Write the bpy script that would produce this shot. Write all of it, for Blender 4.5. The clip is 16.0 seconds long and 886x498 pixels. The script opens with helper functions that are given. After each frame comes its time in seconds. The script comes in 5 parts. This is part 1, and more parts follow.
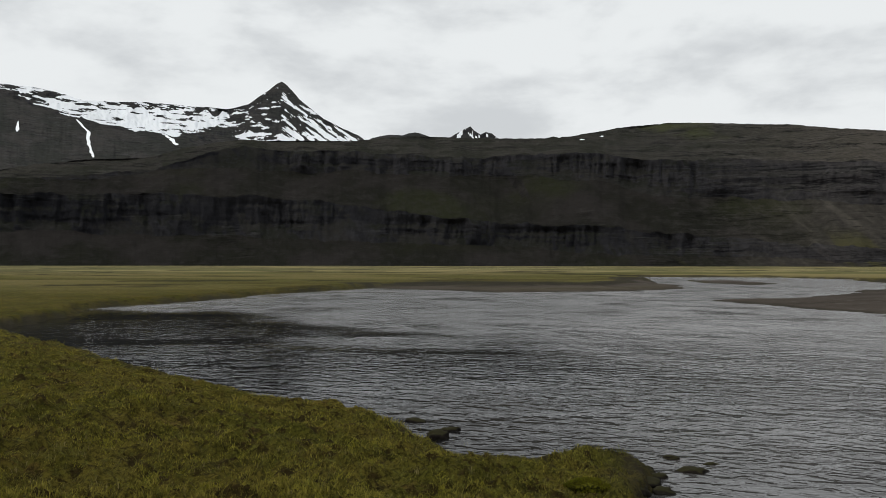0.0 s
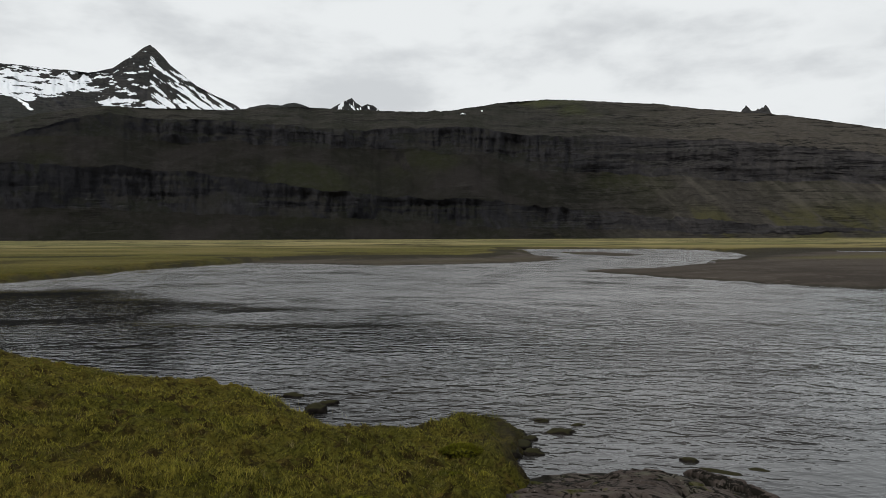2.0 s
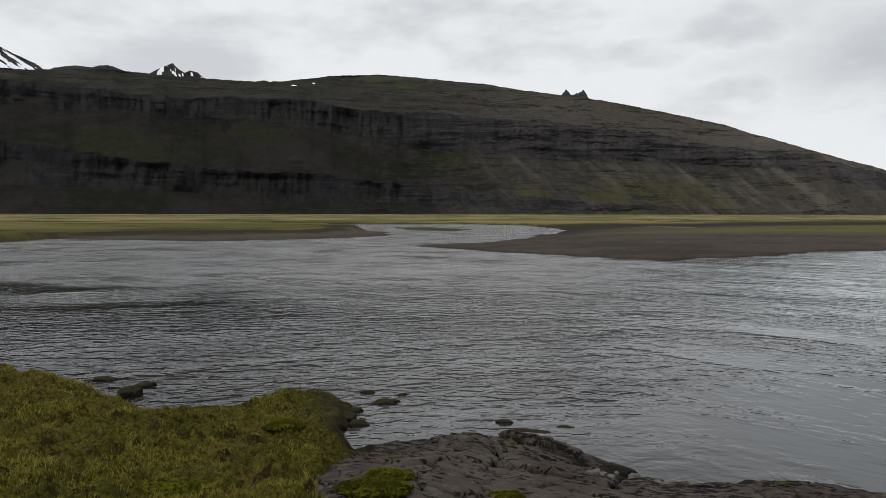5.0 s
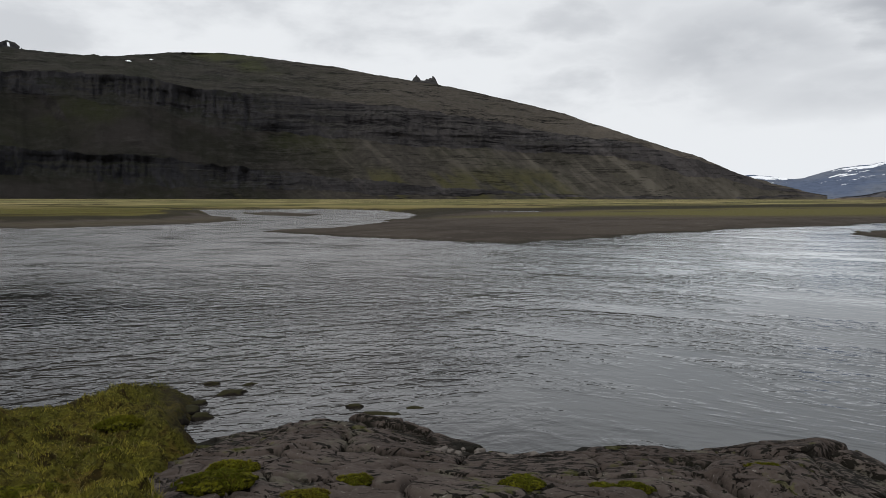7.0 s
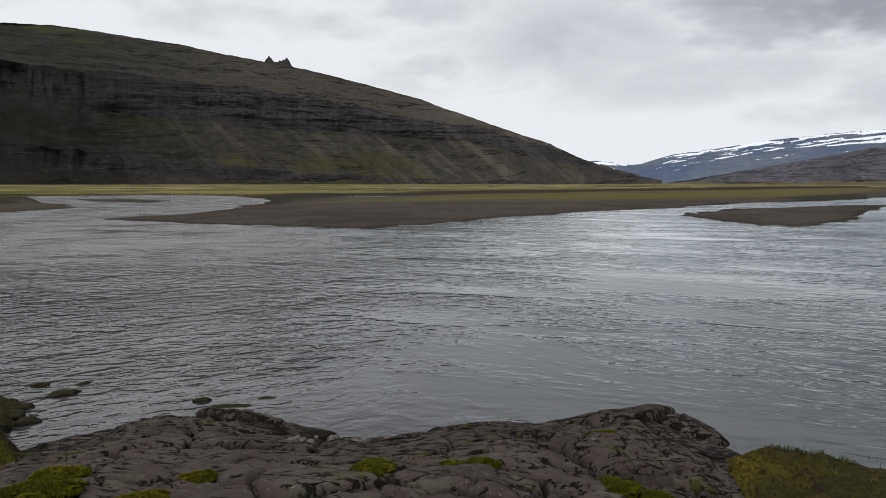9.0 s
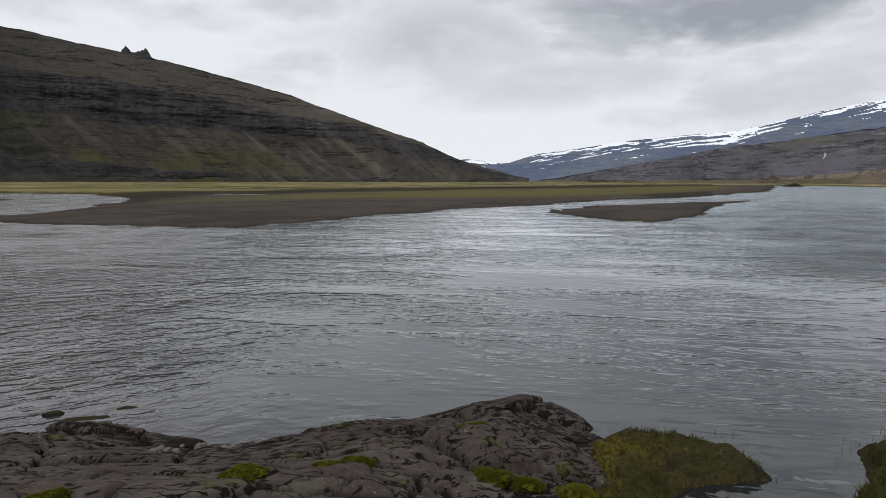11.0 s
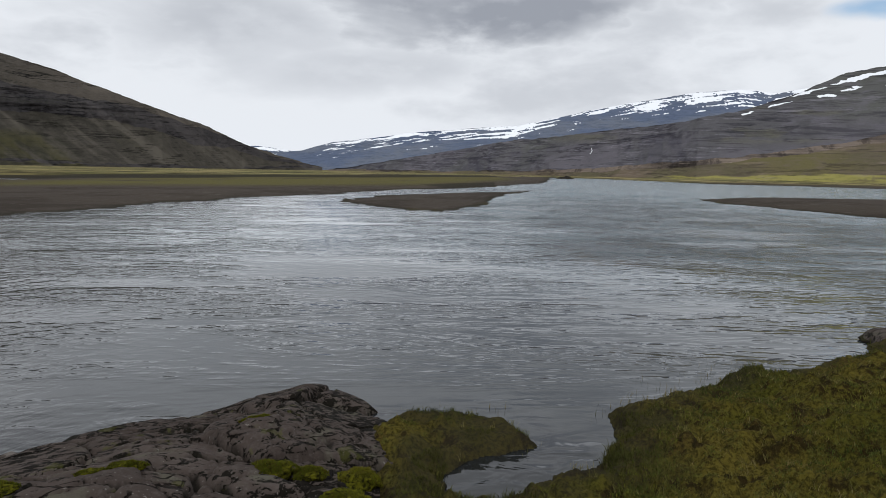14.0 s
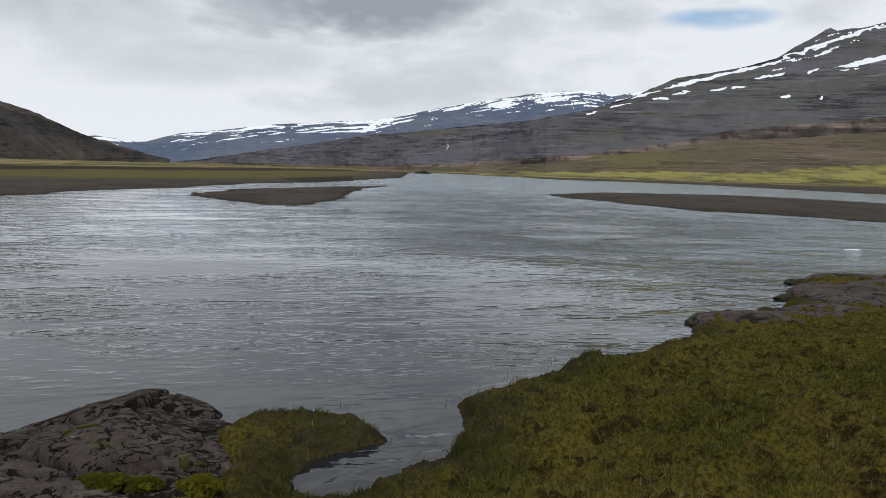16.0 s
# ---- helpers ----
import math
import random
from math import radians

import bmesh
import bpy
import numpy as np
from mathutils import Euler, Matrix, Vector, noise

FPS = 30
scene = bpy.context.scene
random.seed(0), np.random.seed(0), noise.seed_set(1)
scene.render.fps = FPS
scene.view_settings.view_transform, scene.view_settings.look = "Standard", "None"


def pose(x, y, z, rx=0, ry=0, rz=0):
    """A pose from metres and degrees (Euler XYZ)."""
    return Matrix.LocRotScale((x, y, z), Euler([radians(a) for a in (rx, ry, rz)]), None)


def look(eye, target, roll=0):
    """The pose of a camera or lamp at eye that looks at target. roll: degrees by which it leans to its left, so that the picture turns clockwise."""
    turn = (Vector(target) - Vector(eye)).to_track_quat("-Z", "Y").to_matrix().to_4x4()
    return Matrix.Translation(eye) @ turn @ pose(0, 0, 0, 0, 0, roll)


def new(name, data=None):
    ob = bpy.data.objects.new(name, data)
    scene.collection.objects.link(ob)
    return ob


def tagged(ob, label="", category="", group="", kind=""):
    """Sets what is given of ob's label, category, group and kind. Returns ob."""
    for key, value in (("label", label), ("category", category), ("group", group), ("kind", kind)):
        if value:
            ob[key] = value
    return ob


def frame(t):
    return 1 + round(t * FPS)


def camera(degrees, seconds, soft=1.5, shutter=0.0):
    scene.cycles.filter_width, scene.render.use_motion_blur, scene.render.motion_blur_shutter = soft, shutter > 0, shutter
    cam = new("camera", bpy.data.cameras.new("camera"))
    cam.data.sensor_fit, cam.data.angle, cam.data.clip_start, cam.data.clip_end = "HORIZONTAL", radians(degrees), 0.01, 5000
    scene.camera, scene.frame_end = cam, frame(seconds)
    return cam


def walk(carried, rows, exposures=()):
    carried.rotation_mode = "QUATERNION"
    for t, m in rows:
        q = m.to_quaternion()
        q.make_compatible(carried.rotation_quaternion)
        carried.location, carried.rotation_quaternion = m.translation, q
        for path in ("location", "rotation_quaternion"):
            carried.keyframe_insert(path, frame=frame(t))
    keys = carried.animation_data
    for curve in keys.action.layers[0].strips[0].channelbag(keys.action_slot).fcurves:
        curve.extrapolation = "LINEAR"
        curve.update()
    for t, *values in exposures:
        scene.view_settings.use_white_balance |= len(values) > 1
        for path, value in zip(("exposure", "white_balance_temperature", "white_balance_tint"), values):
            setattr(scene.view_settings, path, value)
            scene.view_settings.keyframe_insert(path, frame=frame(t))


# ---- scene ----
# The camera: a slow pan on the spot, held at arm's length on a river bank.
cam = camera(62.6, 16.0, soft=0.8)
ROWS = [
    (0, -0.018, 0.008, 3.028, 0.06, 1.20, 0.08),
    (0.5, 0.013, -0.001, 3.023, -2.55, 0.71, -0.08),
    (1, 0.031, -0.001, 3.020, -4.61, 0.00, -0.63),
    (1.5, 0.049, -0.004, 3.028, -7.14, -0.64, -0.37),
    (2, 0.061, -0.024, 3.019, -9.17, -0.91, -0.20),
    (2.5, 0.064, -0.039, 3.015, -10.91, -1.47, -0.23),
    (3, 0.077, -0.056, 3.015, -13.10, -1.48, -0.27),
    (3.5, 0.098, -0.076, 3.011, -15.64, -1.70, -0.29),
    (3.7, 0.105, -0.083, 3.010, -16.62, -1.98, -0.18),
    (5.8, 0.168, -0.135, 3.005, -27.35, -3.35, 0.07),
    (6, 0.167, -0.135, 3.007, -28.99, -3.47, 0.08),
    (6.5, 0.178, -0.132, 3.002, -31.65, -3.69, 0.28),
    (7, 0.217, -0.141, 2.995, -33.81, -4.03, 0.11),
    (7.5, 0.246, -0.148, 2.984, -36.18, -4.52, 0.10),
    (8, 0.273, -0.157, 2.976, -39.46, -4.92, -0.08),
    (8.5, 0.292, -0.157, 2.975, -42.20, -5.37, -0.01),
    (9, 0.325, -0.157, 2.979, -44.91, -5.19, 0.02),
    (9.5, 0.321, -0.162, 2.960, -47.73, -5.34, 0.26),
    (9.7, 0.321, -0.165, 2.953, -48.86, -5.38, 0.22),
    (11.8, 0.362, -0.186, 2.986, -59.80, -5.53, 0.94),
    (12, 0.364, -0.195, 2.987, -61.37, -5.61, 1.25),
    (12.5, 0.362, -0.228, 2.983, -63.98, -5.50, 1.08),
    (13, 0.361, -0.251, 2.985, -66.78, -5.71, 1.16),
    (13.5, 0.360, -0.281, 2.982, -68.91, -6.08, 1.18),
    (14, 0.347, -0.308, 2.982, -71.02, -6.04, 1.12),
    (14.5, 0.350, -0.331, 2.984, -72.70, -5.96, 1.18),
    (15, 0.371, -0.350, 2.974, -75.02, -6.39, 0.97),
    (15.5, 0.403, -0.384, 2.976, -77.90, -6.10, 1.29),
    (16, 0.423, -0.413, 2.978, -82.14, -6.21, 1.66),
]
walk(cam, [(t, pose(x, y, z, 0, 0, yaw) @ pose(0, 0, 0, 90 + pitch) @ pose(0, 0, 0, 0, 0, roll)) for t, x, y, z, yaw, pitch, roll in ROWS],
     exposures=[(0.0, 0.0, 6640, 7), (7.0, 0.0, 6560, 9), (12.0, 0.0, 6450, 10), (16.0, 0.0, 6400, 9)])
EYE_Z = 3.0


# ---------------------------------------------------------------- node helpers
def material(name, rough=0.9, spec=0.3):
    m = bpy.data.materials.new(name)
    m.use_nodes = True
    b = m.node_tree.nodes["Principled BSDF"]
    b.inputs["Roughness"].default_value = rough
    b.inputs["Specular IOR Level"].default_value = spec
    return m, m.node_tree, b


def put(nt, socket, value):
    if isinstance(value, bpy.types.NodeSocket):
        nt.links.new(value, socket)
    elif isinstance(value, (tuple, list)) and len(value) == 3 and socket.type == "RGBA":
        socket.default_value = (*value, 1)
    else:
        socket.default_value = value


def calc(nt, op, a, b=0.0, c=None, clamp=False):
    n = nt.nodes.new("ShaderNodeMath")
    n.operation, n.use_clamp = op, clamp
    put(nt, n.inputs[0], a)
    put(nt, n.inputs[1], b)
    if c is not None:
        put(nt, n.inputs[2], c)
    return n.outputs[0]


def remap(nt, v, lo, hi, a=0.0, b=1.0):
    n = nt.nodes.new("ShaderNodeMapRange")
    n.interpolation_type = "SMOOTHSTEP"
    for s, x in zip(n.inputs, (v, lo, hi, a, b)):
        put(nt, s, x)
    return n.outputs[0]


def mix(nt, f, a, b):
    n = nt.nodes.new("ShaderNodeMix")
    n.data_type = "RGBA"
    put(nt, n.inputs[0], f)
    put(nt, n.inputs[6], a)
    put(nt, n.inputs[7], b)
    return n.outputs[2]


def place(nt):
    return nt.nodes.new("ShaderNodeNewGeometry").outputs["Position"]


def scaled(nt, v, s, r=(0, 0, 0)):
    n = nt.nodes.new("ShaderNodeMapping")
    put(nt, n.inputs["Vector"], v)
    n.inputs["Rotation"].default_value = [radians(a) for a in r]
    n.inputs["Scale"].default_value = s
    return n.outputs[0]


def grain(nt, v, scale, detail=5.0, rough=0.55, warp=0.0):
    n = nt.nodes.new("ShaderNodeTexNoise")
    put(nt, n.inputs["Vector"], v)
    n.inputs["Scale"].default_value = scale
    n.inputs["Detail"].default_value = detail
    n.inputs["Roughness"].default_value = rough
    n.inputs["Distortion"].default_value = warp
    return n.outputs[0]


def bump(nt, bsdf, height, strength, distance, normal=None):
    n = nt.nodes.new("ShaderNodeBump")
    n.inputs["Strength"].default_value = strength
    n.inputs["Distance"].default_value = distance
    put(nt, n.inputs["Height"], height)
    if normal is not None:
        put(nt, n.inputs["Normal"], normal)
    if bsdf is not None:
        put(nt, bsdf.inputs["Normal"], n.outputs[0])
    return n.outputs[0]


LAND_TONE = 1.32


def tone(nt, col):
    """The common lightness of rock, earth and plants."""
    n = nt.nodes.new("ShaderNodeVectorMath")
    n.operation = "SCALE"
    put(nt, n.inputs[0], col)
    n.inputs[3].default_value = LAND_TONE
    return n.outputs[0]


def attr(nt, name):
    n = nt.nodes.new("ShaderNodeAttribute")
    n.attribute_name = name
    return n.outputs["Fac"]


# ---------------------------------------------------------------- light: an overcast sky
SUN_EL, SUN_AZ = 42.0, 250.0
world = bpy.data.worlds.new("overcast_sky")
scene.world = world
world.use_nodes = True
wt = world.node_tree
bg = wt.nodes["Background"]
sky = wt.nodes.new("ShaderNodeTexSky")
sky.sky_type, sky.sun_disc = "NISHITA", False
sky.sun_elevation, sky.sun_rotation = radians(SUN_EL), radians(SUN_AZ)
way = wt.nodes.new("ShaderNodeTexCoord").outputs["Generated"]
sep = wt.nodes.new("ShaderNodeSeparateXYZ")
put(wt, sep.inputs[0], way)
up = calc(wt, "MAXIMUM", sep.outputs[2], 0.0)
bearing = calc(wt, "MULTIPLY", calc(wt, "ARCTAN2", sep.outputs[0], sep.outputs[1]), 57.3)
height = calc(wt, "MULTIPLY", calc(wt, "ARCSINE", sep.outputs[2]), 57.3)
puff = scaled(wt, way, (1.0, 1.0, 2.4))
big = grain(wt, puff, 3.4, 5.0, 0.5, 0.3)
fine = grain(wt, puff, 9.0, 7.0, 0.54, 0.10)
cover = calc(wt, "ADD", calc(wt, "MULTIPLY", big, 0.62), calc(wt, "MULTIPLY", fine, 0.38))


def bank(at, el, wide, high, reach):
    """A bank of cloud round a bearing and height, torn at its edge."""
    u = calc(wt, "DIVIDE", calc(wt, "SUBTRACT", bearing, at), wide)
    v = calc(wt, "DIVIDE", calc(wt, "SUBTRACT", height, el), high)
    d = calc(wt, "SQRT", calc(wt, "ADD", calc(wt, "MULTIPLY", u, u), calc(wt, "MULTIPLY", v, v)))
    d = calc(wt, "ADD", d, calc(wt, "MULTIPLY", calc(wt, "SUBTRACT", cover, 0.5), 5.2))
    return calc(wt, "MULTIPLY", remap(wt, d, 1.0 - reach, 1.0 + reach, 1.0, 0.0), remap(wt, fine, 0.30, 0.66, 0.65, 1.12))


# broken grey cloud, with the heaviest bank over the valley's head
grey = remap(wt, cover, 0.47, 0.66, 0.0, 0.42)
for k, (at, el, wide, high, reach, most) in enumerate([(77.5, 13.2, 14.0, 4.2, 0.55, 0.95), (66.5, 7.8, 9.0, 1.5, 0.7, 0.42), (54.0, 10.6, 9.0, 2.6, 0.7, 0.50), (90.0, 13.5, 9.0, 1.6, 0.5, 0.5), (49.0, 13.5, 9.0, 1.8, 0.6, 0.30)]):
    grey = calc(wt, "MAXIMUM", grey, calc(wt, "MULTIPLY", bank(at, el, wide, high, reach), most))
cloud = mix(wt, grey, (0.815, 0.840, 0.880), (0.33, 0.352, 0.400))
cloud = mix(wt, remap(wt, up, 0.0, 0.10, 0.7, 0.0), cloud, (0.82, 0.85, 0.90))
lift = wt.nodes.new("ShaderNodeVectorMath")
lift.operation = "SCALE"
put(wt, lift.inputs[0], cloud)
put(wt, lift.inputs[3], remap(wt, up, 0.40, 0.90, 1.0, 1.5))
cloud = lift.outputs[0]
blue = wt.nodes.new("ShaderNodeVectorMath")
blue.operation = "SCALE"
put(wt, blue.inputs[0], sky.outputs[0])
blue.inputs[3].default_value = 0.12
gap = calc(wt, "MULTIPLY", bank(101.6, 11.3, 4.2, 0.62, 0.5), 0.85)
put(wt, bg.inputs["Color"], mix(wt, gap, cloud, blue.outputs[0]))
bg.inputs["Strength"].default_value = 1.0

sun = new("sun", bpy.data.lights.new("sun", "SUN"))
sun.data.energy, sun.data.angle, sun.data.color = 1.5, radians(25), (1.0, 0.97, 0.92)
sa, se = radians(SUN_AZ), radians(SUN_EL)
sun.matrix_world = look((0, 0, 50), (-math.sin(sa) * math.cos(se), -math.cos(sa) * math.cos(se), 50 - math.sin(se)))


# ---------------------------------------------------------------- noise and distance on arrays
RNG = np.random.RandomState(11)
PERM = RNG.permutation(256)
GRID = RNG.rand(256)


def vnoise(x, y, seed=0):
    """Value noise, 0 to 1."""
    x, y = np.asarray(x, float) + seed * 17.3, np.asarray(y, float) + seed * 5.7
    xi, yi = np.floor(x).astype(int), np.floor(y).astype(int)
    fx, fy = x - xi, y - yi
    fx, fy = fx * fx * (3 - 2 * fx), fy * fy * (3 - 2 * fy)
    v = lambda a, b: GRID[PERM[(PERM[a & 255] + b) & 255]]
    return (v(xi, yi) * (1 - fx) + v(xi + 1, yi) * fx) * (1 - fy) + (v(xi, yi + 1) * (1 - fx) + v(xi + 1, yi + 1) * fx) * fy


def fbm(x, y, octaves=4, seed=0, gain=0.5):
    """Fractal noise, about -1 to 1."""
    total, amp, norm = 0.0, 1.0, 0.0
    for k in range(octaves):
        total = total + amp * (2 * vnoise(np.asarray(x) * 2.0 ** k, np.asarray(y) * 2.0 ** k, seed + k) - 1)
        norm, amp = norm + amp, amp * gain
    return total / norm * 1.5


def smooth(v, a, b):
    t = np.clip((v - a) / (b - a), 0, 1)
    return t * t * (3 - 2 * t)


def inside_by(x, y, poly):
    """Signed distance to a polygon's edge, positive inside."""
    best, odd = np.full(x.shape, 1e9), np.zeros(x.shape, bool)
    for (ax, ay), (bx, by) in zip(poly, poly[1:] + poly[:1]):
        ex, ey = bx - ax, by - ay
        t = np.clip(((x - ax) * ex + (y - ay) * ey) / (ex * ex + ey * ey), 0, 1)
        best = np.minimum(best, (x - ax - t * ex) ** 2 + (y - ay - t * ey) ** 2)
        cross = (ay > y) != (by > y)
        if ay != by:
            odd ^= cross & (x < (by - ay and (bx - ax) * (y - ay) / (by - ay) + ax))
    return np.sqrt(best) * np.where(odd, 1, -1)


def grid_mesh(name, x, y, z, attrs=None, wrap=False):
    """A mesh over arrays of rows and columns."""
    rows, cols = x.shape
    i = np.arange(rows * cols).reshape(rows, cols)
    if wrap:
        i = np.concatenate([i, i[:, :1]], 1)
    q = np.stack([i[:-1, :-1], i[:-1, 1:], i[1:, 1:], i[1:, :-1]], -1).reshape(-1, 4)
    me = bpy.data.meshes.new(name)
    me.from_pydata(np.stack([x, y, z], -1).reshape(-1, 3).tolist(), [], q.tolist())
    me.polygons.foreach_set("use_smooth", np.ones(len(me.polygons), bool))
    for key, v in (attrs or {}).items():
        me.attributes.new(key, "FLOAT", "POINT").data.foreach_set("value", np.ascontiguousarray(v, dtype=np.float32).ravel())
    return me


# ---------------------------------------------------------------- the plan: shores of the river, its bars and the rock
NEAR_SHORE = [(-20.6, 35.5), (-18.91, 31.17), (-15.15, 27.7), (-11.19, 23.45), (-8.3, 20.07), (-5.69, 17.76), (-3.76, 16.02), (-2.61, 15.25), (-1.64,
              14.67), (-0.87, 13.51), (-0.39, 12.64), (0.0, 11.68), (0.39, 11.19), (1.01, 11.0), (1.93, 11.29), (2.8, 11.39), (3.04, 10.81), (2.85, 9.94), (2.56,
              9.07), (3.0, 9.01), (3.64, 8.96), (4.33, 8.82), (4.83, 8.57), (5.12, 7.88), (5.42, 6.99), (5.61, 6.4), (6.5, 6.21), (7.39, 5.27), (7.98, 4.92), (8.67,
              4.63), (8.91, 4.14), (8.62, 3.45), (8.27, 2.91), (8.36, 2.34), (8.4, 1.72), (8.1, 1.2), (7.5, 1.75), (6.8, 1.85), (6.2, 1.6), (6.59, 1.1), (7.26,
              0.91), (7.4, 0.46), (8.17, 0.57), (8.59, 0.27), (9.36, 0.59), (9.93, 0.1), (10.79, -0.57), (11.65, -0.86), (11.99, -1.67), (13.23, -2.39), (14.42,
              -3.25), (16.33, -3.58), (16.62, -4.77), (17.38, -5.73), (19.1, -6.49), (23.1, -7.75), (25.5, -11.5), (40.0, -26.0), (90.0, -80.0), (130.0, -110.0)]
FAR_SHORE = [(190.0, -84.0), (225.0, -75.0), (290.0, -62.0), (320.0, -40.0), (330.0, -8.0), (430.0, 22.0), (560.0, 72.0), (580.0, 112.0), (430.0, 80.0), (236.0, 46.5), (188.0, 43.5),
             (130.0, 40.5), (115.0, 45.0), (83.0, 42.3), (63.0, 42.2), (44.3, 40.3), (29.6, 36.7), (26.4, 45.0), (23.8, 53.5), (22.6, 63.0),
             (32.0, 65.3), (45.0, 80.0), (61.4, 99.0), (72.0, 117.0), (84.0, 150.0), (80.0, 172.0), (58.0, 176.0), (44.0, 180.0), (36.0, 148.0), (18.4, 135.6), (5.6, 111.8),
             (-3.5, 99.9), (-11.0, 86.3), (-15.3, 74.5), (-19.2, 64.5), (-21.9, 54.5), (-23.6, 49.0), (-21.3, 42.0), (-21.0, 38.7)]
RIVER = NEAR_SHORE + FAR_SHORE
POOL = [(91.0, 119.0), (103.0, 134.0), (111.0, 126.5), (98.5, 112.0)]
BARS = [
    [(62.0, 31.6), (56.8, 26.5), (53.7, 21.1), (53.3, 17.3), (64.0, 18.6), (96.0, 23.7), (126.0, 26.3), (112.0, 28.6), (97.0, 32.7), (80.7, 34.9)],
    [(101.0, -0.6), (84.5, -5.2), (76.0, -9.2), (67.3, -14.0), (63.7, -20.5), (58.3, -25.5), (70.0, -60.0), (108.0, -47.0), (123.0, -39.0), (127.0, -27.0), (120.0, -12.5), (118.0, -5.3)],
    [(-9.0, 92.0), (-0.1, 85.1), (5.6, 78.0), (13.0, 79.5), (21.8, 83.3), (31.5, 92.0), (33.5, 104.0), (37.0, 130.0), (40.0, 150.0), (18.0, 138.0), (4.0, 114.0)],
    [(46.0, 135.0), (55.0, 139.5), (53.5, 117.0), (45.0, 106.0), (43.9, 121.0)],
]
BEACH = [(-9.0, 91.0), (-0.1, 84.0), (5.6, 77.0), (13.0, 78.5), (21.8, 82.0), (31.5, 91.0), (34.0, 104.0), (38.0, 130.0), (34.0, 136.0), (29.5, 110.0), (21.0, 95.0), (9.0, 90.0), (-2.0, 93.5)]
OUTCROP = [(2.6, 9.3), (3.05, 9.2), (3.7, 9.15), (4.4, 9.0), (4.95, 8.75), (5.25, 8.0), (5.55, 7.15), (5.75, 6.55), (6.6, 6.35), (7.5, 5.4), (8.1, 5.05),
           (8.85, 4.75), (9.1, 4.2), (8.8, 3.5), (8.3, 2.9), (7.7, 2.75), (7.0, 2.4), (6.3, 2.15), (5.6, 1.8), (4.4, 1.3), (2.6, 1.5), (1.9, 3.0),
           (1.5, 5.0), (1.3, 6.4), (1.7, 7.1), (2.15, 7.8)]


def shore(x, y):
    """Distance into the water (minus: onto land), with ragged edges, and the land's kind: 1 turf, 0 gravel."""
    far = smooth(np.hypot(x, y), 20, 60)
    wx = x + fbm(x * 1.3, y * 1.3, 5, 3, 0.6) * (0.19 + 0.5 * far) + fbm(x * 0.12, y * 0.12, 3, 9) * 1.2 * far
    wy = y + fbm(x * 1.3, y * 1.3, 5, 5, 0.6) * (0.19 + 0.5 * far) + fbm(x * 0.12, y * 0.12, 3, 4) * 1.2 * far
    water = np.maximum(inside_by(wx, wy, RIVER), inside_by(wx, wy, POOL))
    for bar in BARS:
        water = np.minimum(water, -inside_by(wx, wy, bar))
    return water


